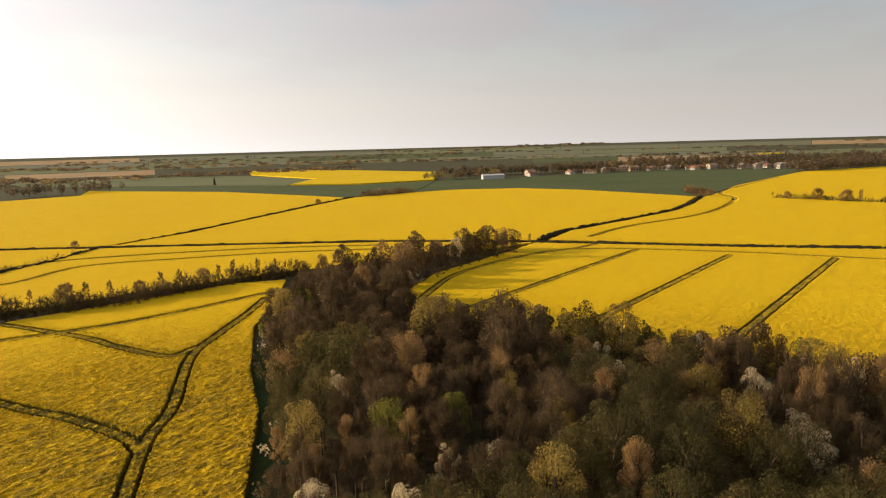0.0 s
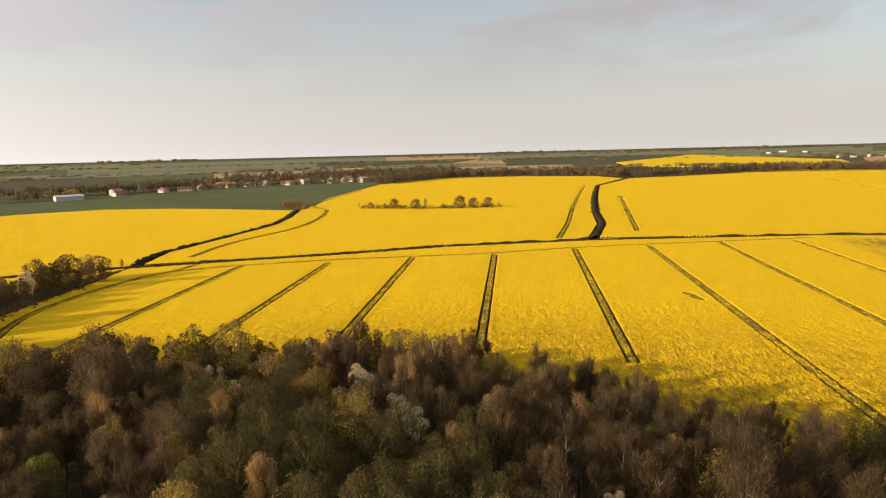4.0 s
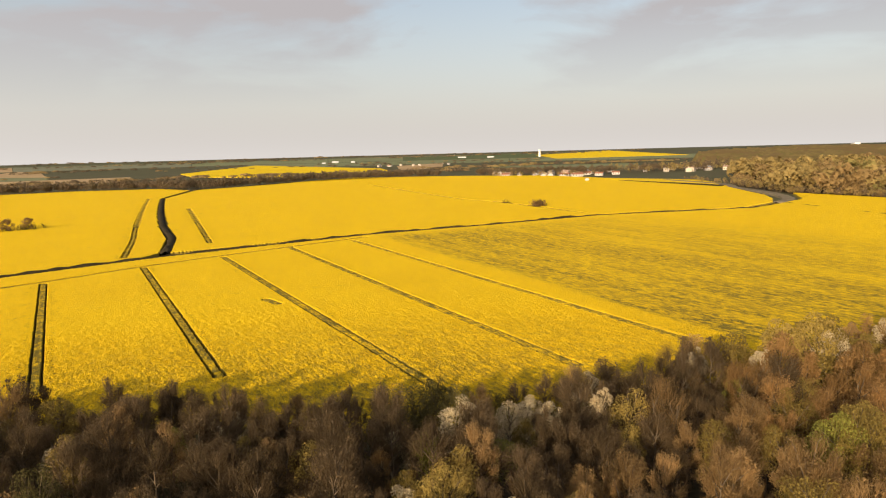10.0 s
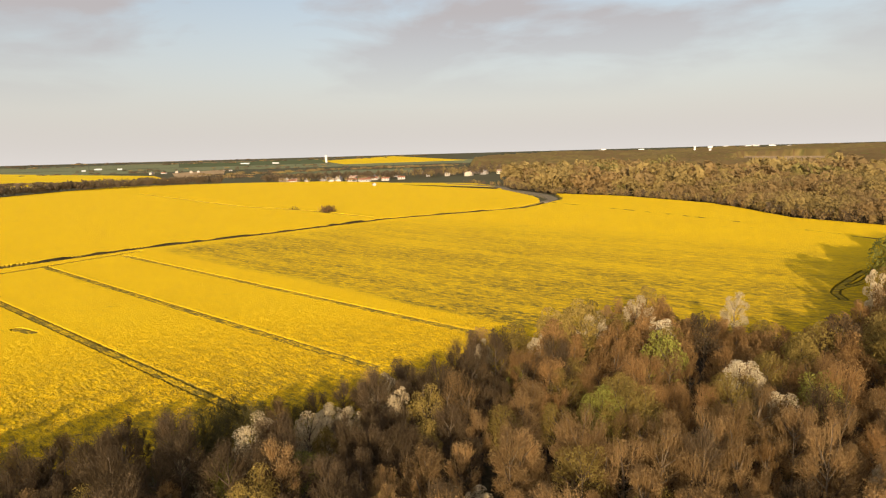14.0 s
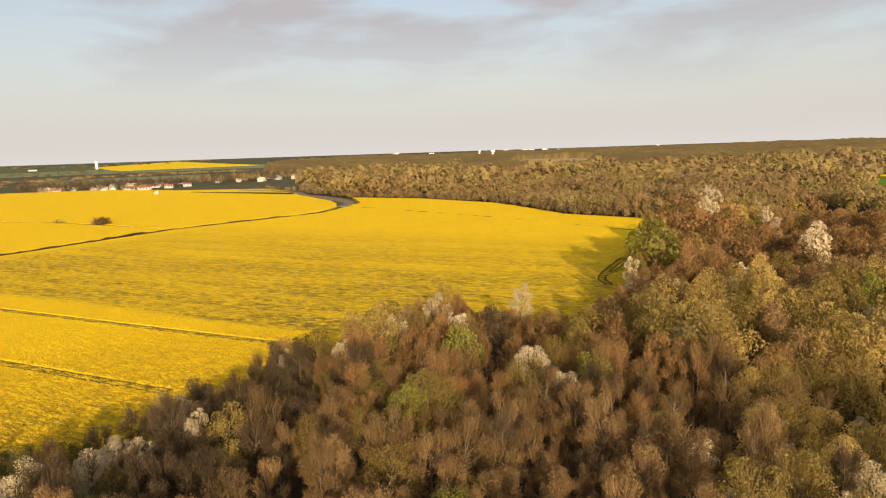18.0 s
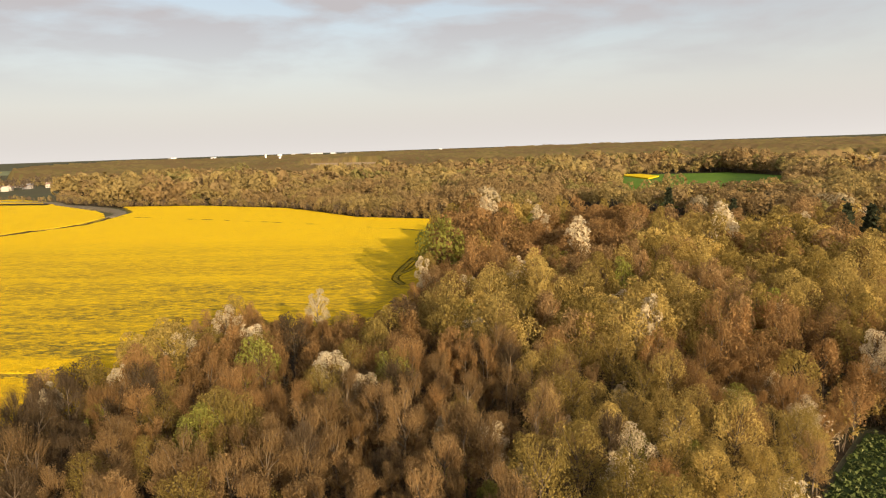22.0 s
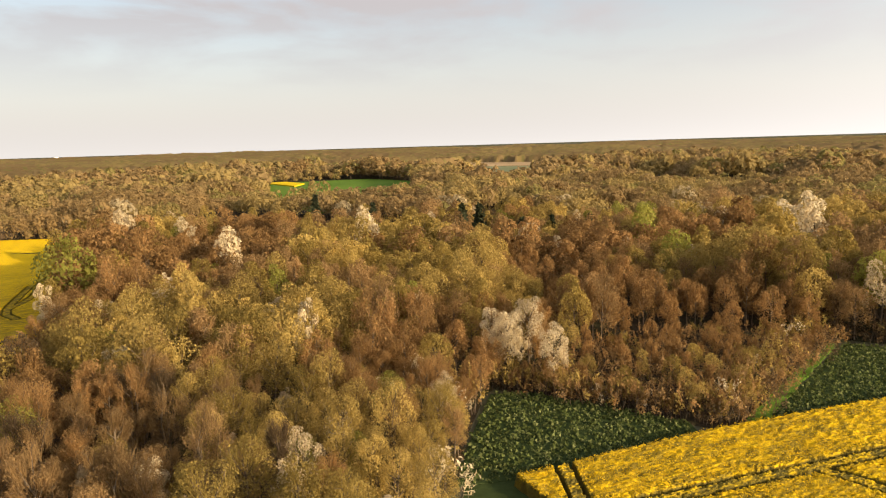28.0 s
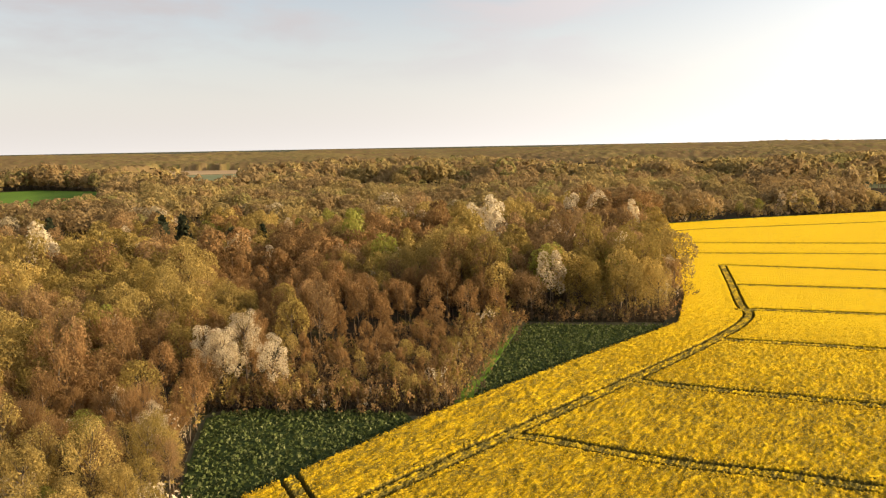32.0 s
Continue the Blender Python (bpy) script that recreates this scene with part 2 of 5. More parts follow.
def canopy_mat(name, stops):
    """Whole crowns seen from far off: twig haze as grain and relief, one tone a tree."""
    def build(add, link, bsdf):
        fine = noise_tex(add, link, 1.7, 6, 0.8)
        wide = noise_tex(add, link, 0.05, 4, 0.6)
        tone = blend(add, link, 0.6, attr(add, "tone"), wide)
        tone = blend(add, link, 0.4, tone, fine)
        col = ramp_of(add, link, tone, stops)
        link(col, bsdf.inputs["Base Color"])
        bump(add, link, bsdf, fine, 0.6, 0.6)
        see_through(add, link, bsdf, col, 0.5)
    return material(name, build)


# far crowns drawn towards one tone, distance haze mixed into their colour
def haze_muted(stops, mean=(0.35, 0.245, 0.105), k=0.6):
    return [(p, tuple(c * (1 - k) + m * k for c, m in zip(col, mean))) for p, col in stops]


# umber, moss and dark crowns lightened in place of haze
CANOPY = {k: canopy_mat("canopy_" + k, haze_muted(v, (0.22, 0.165, 0.105), 0.55) if k in ("umber", "moss", "dark") else haze_muted(v, (0.36, 0.27, 0.12), 0.5)) for k, v in KINDS.items()}

# ---- the land ----


def mesh_of(name, verts, faces, mats, index=None, values=None, flat=False):
    """A mesh from arrays; faces all tris or all quads; values: point attributes."""
    verts, faces = np.asarray(verts, np.float32), np.asarray(faces, np.int32)
    me = bpy.data.meshes.new(name)
    n, k = faces.shape
    me.vertices.add(len(verts))
    me.vertices.foreach_set("co", verts.ravel())
    me.loops.add(n * k)
    me.loops.foreach_set("vertex_index", faces.ravel())
    me.polygons.add(n)
    me.polygons.foreach_set("loop_start", np.arange(0, n * k, k, dtype=np.int32))
    for m in mats:
        me.materials.append(m)
    if flat:
        me.polygons.foreach_set("use_smooth", np.zeros(n, bool))
    if index is not None:
        me.polygons.foreach_set("material_index", np.asarray(index, np.int32))
    for key, v in (values or {}).items():
        me.attributes.new(key, "FLOAT", "POINT").data.foreach_set("value", np.asarray(v, np.float32))
    me.update(calc_edges=True)
    return me


def inside(poly, x, y):
    hit = np.zeros(x.shape, bool)
    n = len(poly)
    for i in range(n):
        (x0, y0), (x1, y1) = poly[i], poly[(i + 1) % n]
        if y0 == y1:
            continue
        hit ^= ((y0 > y) != (y1 > y)) & (x < (x1 - x0) * (y - y0) / (y1 - y0) + x0)
    return hit


def line_distance(line, x, y):
    best = np.full(x.shape, 1e9)
    for (x0, y0), (x1, y1) in zip(line, line[1:]):
        dx, dy = x1 - x0, y1 - y0
        k = np.clip(((x - x0) * dx + (y - y0) * dy) / (dx * dx + dy * dy), 0, 1)
        best = np.minimum(best, np.hypot(x - x0 - k * dx, y - y0 - k * dy))
    return best


def edge_point(line, x, y):
    """The nearest point on a line."""
    best, bx, by = np.full(x.shape, 1e9), x.copy(), y.copy()
    for (x0, y0), (x1, y1) in zip(line, line[1:]):
        dx, dy = x1 - x0, y1 - y0
        k = np.clip(((x - x0) * dx + (y - y0) * dy) / (dx * dx + dy * dy), 0, 1)
        px, py = x0 + k * dx, y0 + k * dy
        d = np.hypot(x - px, y - py)
        bx, by, best = np.where(d < best, px, bx), np.where(d < best, py, by), np.minimum(d, best)
    return bx, by


def curve_line(points, steps=6):
    """A smooth line through the points."""
    p = [Vector((*q, 0)) for q in points]
    p = [p[0] * 2 - p[1], *p, p[-1] * 2 - p[-2]]
    out = []
    for a, b, c, d in zip(p, p[1:], p[2:], p[3:]):
        for s in range(steps):
            t = s / steps
            q = 0.5 * ((2 * b) + (c - a) * t + (2 * a - 5 * b + 4 * c - d) * t * t + (3 * b - a - 3 * c + d) * t ** 3)
            out.append((q.x, q.y))
    out.append((p[-2].x, p[-2].y))
    return out


def scatter_hash(x, y, k=0.0):
    v = np.sin(x * 127.1 + y * 311.7 + k * 74.7) * 43758.5453
    return v - np.floor(v)


def smooth_noise(x, y, size, k=0.0):
    u, v = x / size, y / size
    i, j = np.floor(u), np.floor(v)
    fu, fv = u - i, v - j
    fu, fv = fu * fu * (3 - 2 * fu), fv * fv * (3 - 2 * fv)
    a, b = scatter_hash(i, j, k), scatter_hash(i + 1, j, k)
    c, d = scatter_hash(i, j + 1, k), scatter_hash(i + 1, j + 1, k)
    return (a * (1 - fu) + b * fu) * (1 - fv) + (c * (1 - fu) + d * fu) * fv


def rise(x, y):
    """The land lifts very gently far away."""
    r = np.hypot(x, y)
    k = np.clip((r - 1800) / 3100, 0, 1)
    return 25.0 * k * k * (3 - 2 * k)


def ground_sheet():
    radii = np.concatenate([[0.0], np.geomspace(12, 4950, 90)])
    turns = 180
    a = np.linspace(0, 2 * np.pi, turns, endpoint=False)
    x, y = np.outer(radii, np.sin(a)), np.outer(radii, np.cos(a))
    z = rise(x, y)
    v = np.stack([x, y, z], -1).reshape(-1, 3)
    i, j = np.meshgrid(np.arange(len(radii) - 1), np.arange(turns), indexing="ij")
    jj = (j + 1) % turns
    f = np.stack([i * turns + j, i * turns + jj, (i + 1) * turns + jj, (i + 1) * turns + j], -1).reshape(-1, 4)[:, ::-1]
    return tagged(new("ground", mesh_of("ground", v, f, [MAT_GROUND])), "rough brown-green farmland soil reaching the hazy horizon", "ground", kind="structure")


ground_sheet()


def crop_cells(poly, lines, close=1.0):
    """Square cells over a field, small where it is near, by its edges and along the wheel tracks."""
    p = np.array(poly)
    step = 6.4
    gx = np.arange(p[:, 0].min() - step, p[:, 0].max() + step, step)
    gy = np.arange(p[:, 1].min() - step, p[:, 1].max() + step, step)
    x, y = [q.ravel() for q in np.meshgrid(gx, gy)]
    edge = [*poly, poly[0]]
    done, size = [], step
    while len(x):
        r = np.hypot(x, y)
        want = np.select([r < 105, r < 150, r < 260, r < 420], [0.4, 0.8, 1.6, 3.2], 6.4) * close
        e = line_distance(edge, x, y)
        near_edge = e < size
        want = np.where(near_edge, np.minimum(want, np.select([r < 160, r < 320], [0.4, 0.8], 1.6)), want)
        if lines:
            d = np.minimum.reduce([line_distance(q, x, y) for q in lines])
            want = np.where(d < 1.5 + size * 0.75, np.minimum(want, np.select([r < 215, r < 330], [0.2, 0.4], 0.8)), want)
        want = np.where((x < -12) & (np.abs(y) < -0.55 * x), 3.2, want)  # the plain middle of the west field
        keep = near_edge | inside(poly, x, y)
        x, y, want = x[keep], y[keep], want[keep]
        stop = (want >= size * 0.99) | (size < 0.21)
        done.append(np.stack([x[stop], y[stop], np.full(stop.sum(), size)], -1))
        x, y = x[~stop], y[~stop]
        q = size / 4
        x, y = np.concatenate([x - q, x + q, x - q, x + q]), np.concatenate([y - q, y - q, y + q, y + q])
        size /= 2
    return np.concatenate(done)


def crop(name, poly, lines=(), label="", tall=1.2, thin=None, gauge=1.55, rut=0.17):
    """A standing crop: a closed, uneven canopy with sides, cut by wheel tracks down to the soil."""
    lines = [curve_line(q) if len(q) > 2 else q for q in lines]
    c = crop_cells(poly, lines)
    h = c[:, 2] / 2
    vx = np.stack([c[:, 0] - h, c[:, 0] + h, c[:, 0] + h, c[:, 0] - h], -1).ravel()
    vy = np.stack([c[:, 1] - h, c[:, 1] - h, c[:, 1] + h, c[:, 1] + h], -1).ravel()
    key = np.stack([np.round(vx * 20), np.round(vy * 20)], -1).astype(np.int64)
    _, first, back = np.unique(key[:, 0] * 4000003 + key[:, 1], return_index=True, return_inverse=True)
    x, y = vx[first], vy[first]
    ok = inside(poly, x, y)
    rough = np.clip((170 - np.hypot(x, y)) / 80, 0.3, 1)
    z = tall + 0.06 + ((scatter_hash(x, y) - 0.5) * 0.2 + (smooth_noise(x, y, 0.9) - 0.5) * 0.12 + (smooth_noise(x, y, 17, 3) - 0.5) * 0.12) * rough
    # near the wood the flower heads are plants of their own, above this leafy layer
    wear = 0.29 * np.clip((122 - np.hypot(x, y)) / 40, 0, 1)
    if lines:
        d = np.minimum.reduce([line_distance(q, x, y) for q in lines])
        d = d + (smooth_noise(x, y, 2.3, 11) - 0.5) * 0.1
        mid = d < gauge / 2
        z = np.where(mid, z * 0.93, z)
        wear = np.where(mid, np.maximum(wear, 0.38), wear)
        r = np.hypot(x, y)
        cut = np.abs(d - gauge / 2) < np.select([r < 210, r < 325], [rut, 0.27], 0.45)
        z, wear = np.where(cut, 0.06, z), np.where(cut, 1.0, wear)
    if thin is not None:
        t = thin(x, y)
        wear, z = np.maximum(wear, t * 0.42), z - t * 0.06
    z = np.where(ok, z, 0.0)
    wear = np.where(ok, wear, 0.6)
    x[~ok], y[~ok] = edge_point([*poly, poly[0]], x[~ok], y[~ok])
    f = back.reshape(-1, 4)
    f = f[ok[f].any(1)]
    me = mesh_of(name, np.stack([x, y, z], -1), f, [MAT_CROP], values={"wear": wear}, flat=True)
    return tagged(new(name, me), label, "crop field", kind="stuff")


def sheet(name, poly, mat, z, label, category="field", kind="structure"):
    """A flat piece of land with a little thickness."""
    bm = bmesh.new()
    low = [bm.verts.new((x, y, 0.0)) for x, y in poly]
    top = [bm.verts.new((x, y, z)) for x, y in poly]
    f = bm.faces.new(top)
    for i in range(len(poly)):
        j = (i + 1) % len(poly)
        bm.faces.new((low[i], low[j], top[j], top[i]))
    bmesh.ops.recalc_face_normals(bm, faces=bm.faces)
    bmesh.ops.triangulate(bm, faces=[f])
    for v in bm.verts:
        v.co.z += float(rise(v.co.x, v.co.y))
    me = bpy.data.meshes.new(name)
    bm.to_mesh(me)
    bm.free()
    me.materials.append(mat)
    return tagged(new(name, me), label, category, kind=kind)


def strip(name, line, wide, mat, z, label, category="track", kind="structure"):
    """A lane or ditch bottom along a line, with sides."""
    line = curve_line(line, 8)
    l, r = [], []
    for i, p in enumerate(line):
        a, b = Vector(line[max(i - 1, 0)]), Vector(line[min(i + 1, len(line) - 1)])
        n = Vector((-(b - a).y, (b - a).x)).normalized() * wide / 2 * (0.85 + 0.3 * random.random())
        l.append((p[0] + n.x, p[1] + n.y))
        r.append((p[0] - n.x, p[1] - n.y))
    return sheet(name, l + r[::-1], mat, z, label, category, kind)


# the fields of flowering rape, each from its corners
def branch(x, y, far, lean=(-0.92, 0.39)):
    return [(x, y), (x + lean[0] * far, y + lean[1] * far)]


WEST = [(-200, 64), (-83, 115), (-48, 147), (-37, 150), (-34, 128), (-33, 109), (-27, 86), (-22, 72), (-18, 53), (-8, 20), (2, -20), (13, -50), (17, -53), (0, -70), (-19, -86), (-42, -105),
        (-51, -125), (-61, -170), (-70, -208), (-90, -238), (-130, -250), (-187, -262), (-330, -300), (-330, 30)]
WEST_TRACKS = [
    [(-14, 10), (-24, 40), (-29, 54), (-32, 65), (-33, 74), (-38, 93), (-38, 104), (-37, 119), (-37, 131)],
    [(-100, 91), (-66, 109), (-52, 120), (-37, 137)],
    [(-120, 110), (-56, 77), (-45, 72), (-35, 66), (-32, 63)],
    [(-130, 138), (-66, 108), (-53, 100), (-42, 94), (-39, 98)],
    [(14, -44), (6, -52), (-8, -64), (-27, -80), (-44, -95), (-55, -107), (-58, -116), (-64, -132), (-72, -154)],
    [(-8, -64), (-13, -62), (-23, -57), (-39, -51), (-90, -28)], [(-26, -79), (-29, -77), (-34, -75), (-52, -68), (-110, -44)],
    [(-44, -95), (-50, -93), (-65, -88), (-120, -67)], [(-56, -112), (-62, -111), (-79, -106), (-140, -86)], branch(-66, -132, 90, (-0.96, 0.26)), branch(-73, -154, 120, (-0.945, 0.32)),
    branch(-69, -173, 150, (-0.985, 0.17)), branch(-74, -191, 160, (-0.985, 0.16)), [(-71, -194), (-80, -208), (-89, -219), (-129, -225), (-220, -236)],
    [(13.5, -57), (11.5, -53), (8, -46)],
]
crop("rape_field_west", WEST, WEST_TRACKS, "yellow flowering rapeseed field cut by muddy wheel tracks")

DITCH = [(-147, 213), (-113, 212), (-62, 211), (-15, 209), (29, 200), (54, 192), (83, 182), (119, 172), (165, 149), (224, 107), (262, 68), (304, 29), (345, -40), (376, -57)]


def beside(line, off):
    """The line moved sideways by off metres (to its left)."""
    out = []
    for i, p in enumerate(line):
        a, b = Vector(line[max(i - 1, 0)]), Vector(line[min(i + 1, len(line) - 1)])
        n = Vector((-(b - a).y, (b - a).x)).normalized() * off
        out.append((p[0] + n.x, p[1] + n.y))
    return out


def thin_patch(x, y):
    """Where the rape stands thin and green, in streaks along the drill lines."""
    u, v = x * 0.70 + y * 0.71, x * 0.71 - y * 0.70
    k = np.clip((v - 84) / 3, 0, 1) * np.clip((215 - v) / 120, 0, 1) ** 0.7 * np.clip((u + 60) / 80, 0, 1) * np.clip((228 - u) / 14, 0, 1)
    s = smooth_noise(u / 14, v, 1.7) * 0.5 + smooth_noise(u / 5, v, 8, 5) * 0.5
    return np.clip(k * np.clip(s * 1.1 + 0.12, 0, 1), 0, 0.9)


EAST = [*beside(DITCH[4:], -2.2), (400, -72), (452, -76), (408, -114), (340, -141), (263, -142), (222, -162), (190, -135), (128, -88), (98, -62), (93, -50), (104, -32), (96, -18), (85, -5), (77, 5),
        (68, 17), (62, 26), (59, 37), (58, 47), (56, 56), (53, 65), (48, 74), (40, 86), (25, 95), (11, 101), (-1, 104), (-10, 128), (-2, 153), (20, 184)]
TIPS = [(54, 179), (75, 167), (98, 159), (119, 147), (144, 139), (165, 128), (187, 118), (206, 104)]
ENDS = [(5, 119), (28, 110), (44, 95), (60, 78), (72, 58), (72, 23), (89, 11), (104, -6)]
HEADLAND = [(13, 165), (30, 181), (44, 183), (56, 180), (80, 171), (99, 161), (120, 150), (145, 141), (166, 131), (188, 119), (216, 104)]
EAST_TRACKS = [[t, e] for t, e in zip(TIPS, ENDS)] + [HEADLAND, [(-5, 126), (2, 149), (13, 165), (24, 176), (41, 187), (50, 198)], [(131, -80), (140, -92), (165, -112)], [(122, -76), (131, -80), (150, -98)],
              [(116, 80), (113, 75)]]
crop("rape_field_east", EAST, EAST_TRACKS, "yellow rapeseed field with parallel tractor tracks and a thin green patch", thin=thin_patch)

STRIP = [*beside(DITCH[:5], -1.8), (18, 190), (-8, 174), (-40, 160), (-85, 126), (-150, 100), (-175, 150)]
crop("rape_strip", STRIP, [[(-130, 140), (-106, 152), (-99, 176), (-74, 185), (-49, 191), (-20, 193)], [(-122, 160), (-112, 186), (-60, 200), (-20, 201)]], "narrow strip of yellow rapeseed between a hedge and a ditch")
N_DITCH = [(30, 204), (43, 224), (70, 250), (101, 282), (120, 312), (139, 347)]
NW_DITCH = [(-112, 213), (-98, 247), (-84, 303), (-70, 361), (-57, 405), (-22, 440)]
crop("rape_field_north", [*beside(DITCH[1:5], 2.2), *beside(N_DITCH, 1.6)[1:], (119, 378), (91, 421), (55, 452), (8, 455), (-19, 437), *beside(NW_DITCH, -1.4)[::-1][1:-1]],
     [], "large yellow rapeseed field beyond the ditch")
crop("rape_field_northwest", [*beside(NW_DITCH, 1.6)[:-1], (-83, 428), (-165, 498), (-305, 562), (-277, 497), (-310, 455), (-360, 320), (-300, 213), *beside(DITCH[:2], 2.2)],
     [], "yellow rapeseed field with a straight ditch along it")
HEDGE_DITCH = [(169, 154), (202, 180), (240, 218), (294, 268), (350, 318), (414, 374)]
crop("rape_field_northeast", [(33, 202.4), *beside(DITCH[5:8], 2.2), (158, 154), *beside(HEDGE_DITCH, 1.6), (526, 441), (557, 504), (519, 587), (446, 640), (318, 574), (195, 427), (146, 352), *beside(N_DITCH, -1.6)[::-1][:-1]],
     [[(158, 160), (195, 192), (234, 228), (320, 305), (411, 385)], [(48, 208), (68, 232), (110, 268), (150, 330), (165, 380), (260, 500)]], "wide yellow rapeseed field with a double wheel track")
crop("rape_field_far", [(176, 146), *beside(DITCH[9:], 2.2), (401, -58), (437, -58), (508, -47), (541, -45), (525, -40), (641, 43), (700, 60), (781, 135), (806, 248), (800, 401), (697, 413), (607, 419), (529, 436), *beside(HEDGE_DITCH, -1.8)[::-1]],
     [[(193, 155), (235, 193), (330, 279)], [(605, 285), (421, 139), (376, 90), (313, 35)]], "very large yellow rapeseed field rising to a village")

# ---- trees ----
def prism(p0, p1, r0, r1, sides=4):
    """A tapered round piece from p0 to p1."""
    p0, p1 = np.array(p0, float), np.array(p1, float)
    d = p1 - p0
    d /= np.linalg.norm(d) + 1e-9
    u = np.cross(d, (0.3, 0.9, 0.1))
    u /= np.linalg.norm(u) + 1e-9
    w = np.cross(d, u)
    a = np.arange(sides) * 2 * np.pi / sides
    ring = np.outer(np.cos(a), u) + np.outer(np.sin(a), w)
    v = np.concatenate([p0 + ring * r0, p1 + ring * r1])
    i = np.arange(sides)
    j = (i + 1) % sides
    f = np.concatenate([np.stack([i, j, j + sides], -1), np.stack([i, j + sides, i + sides], -1)])
    return v, f


def join_soup(pieces):
    vs, fs, n = [], [], 0
    for v, f in pieces:
        vs.append(v)
        fs.append(f + n)
        n += len(v)
    return np.concatenate(vs), np.concatenate(fs)


def slivers(g, base, way, wide):
    """Thin twigs: one long triangle each."""
    side = np.cross(way, g.normal(size=way.shape))
    side /= np.linalg.norm(side, axis=1, keepdims=True) + 1e-9
    v = np.stack([base - side * wide[:, None], base + side * wide[:, None], base + way], 1).reshape(-1, 3)
    return v, np.arange(len(v)).reshape(-1, 3)


def flakes(g, at, size, out=None, loose=0.7):
    """Small leaves, buds or blossoms, one bent-tip triangle each; out: which way the crown's surface faces there."""
    n = len(at)
    if out is None:
        out = np.zeros((n, 3))
        loose = 1.0
    c = out + g.normal(size=(n, 3)) * loose
    c /= np.linalg.norm(c, axis=1, keepdims=True) + 1e-9
    a = np.cross(c, g.normal(size=(n, 3)))
    a /= np.linalg.norm(a, axis=1, keepdims=True) + 1e-9
    b = np.cross(c, a)
    s = (size * g.uniform(0.6, 1.4, n))[:, None]
    v = np.stack([at - a * s * 0.55 - b * s * 0.3, at + a * s * 0.55 - b * s * 0.3, at + b * s * 0.75], 1).reshape(-1, 3)
    return v, np.arange(len(v)).reshape(-1, 3)


def conifer(seed, tall=11.0, spread=2.0, whorls=13, per=10, leaf=0.7):
    """A pine or fir: a straight stem with drooping tiers of needles."""
    g = np.random.default_rng(seed)
    wood = [prism((0, 0, -0.1), (0, 0, tall), 0.16, 0.03, 5)]
    crown = []
    for k in range(whorls):
        z = tall * (0.2 + 0.78 * k / whorls)
        reach = spread * (1.05 - k / whorls) * g.uniform(0.8, 1.15)
        b = np.arange(per) * 6.283 / per + g.uniform(0, 6)
        e = np.stack([np.cos(b) * reach, np.sin(b) * reach, np.full(per, z - reach * 0.2)], -1)
        base = np.tile([0, 0, z], (per, 1))
        crown.append(slivers(g, base, e - base, np.full(per, 0.12)))
        at = np.repeat(base * 0.45 + e * 0.55, 4, 0) + g.normal(size=(per * 4, 3)) * reach * np.array([0.2, 0.2, 0.08])
        crown.append(flakes(g, at, leaf))
    return join_soup(wood), join_soup(crown)


def clump(seed, tall=10.0, spread=3.5, n=44, leaf=0.75):
    """The crown of a far tree: twig bundles round an uneven dome, over a stem."""
    g = np.random.default_rng(seed)
    u = g.normal(size=(n, 3))
    u[:, 2] = np.where(u[:, 2] < -0.15, -u[:, 2], u[:, 2])
    u /= np.linalg.norm(u, axis=1, keepdims=True)
    lump = 0.8 + 0.26 * np.sin(u[:, :1] * 3.5 + seed) * np.sin(u[:, 1:2] * 3.5 + seed * 2) + 0.14 * g.normal(size=(n, 1))
    at = np.array([0, 0, tall * 0.55]) + u * lump * np.array([spread, spread, tall * 0.4])
    return prism((0, 0, -0.1), (0, 0, tall * 0.6), 0.016 * tall, 0.008 * tall, 3), flakes(g, at, leaf, u, 0.22)


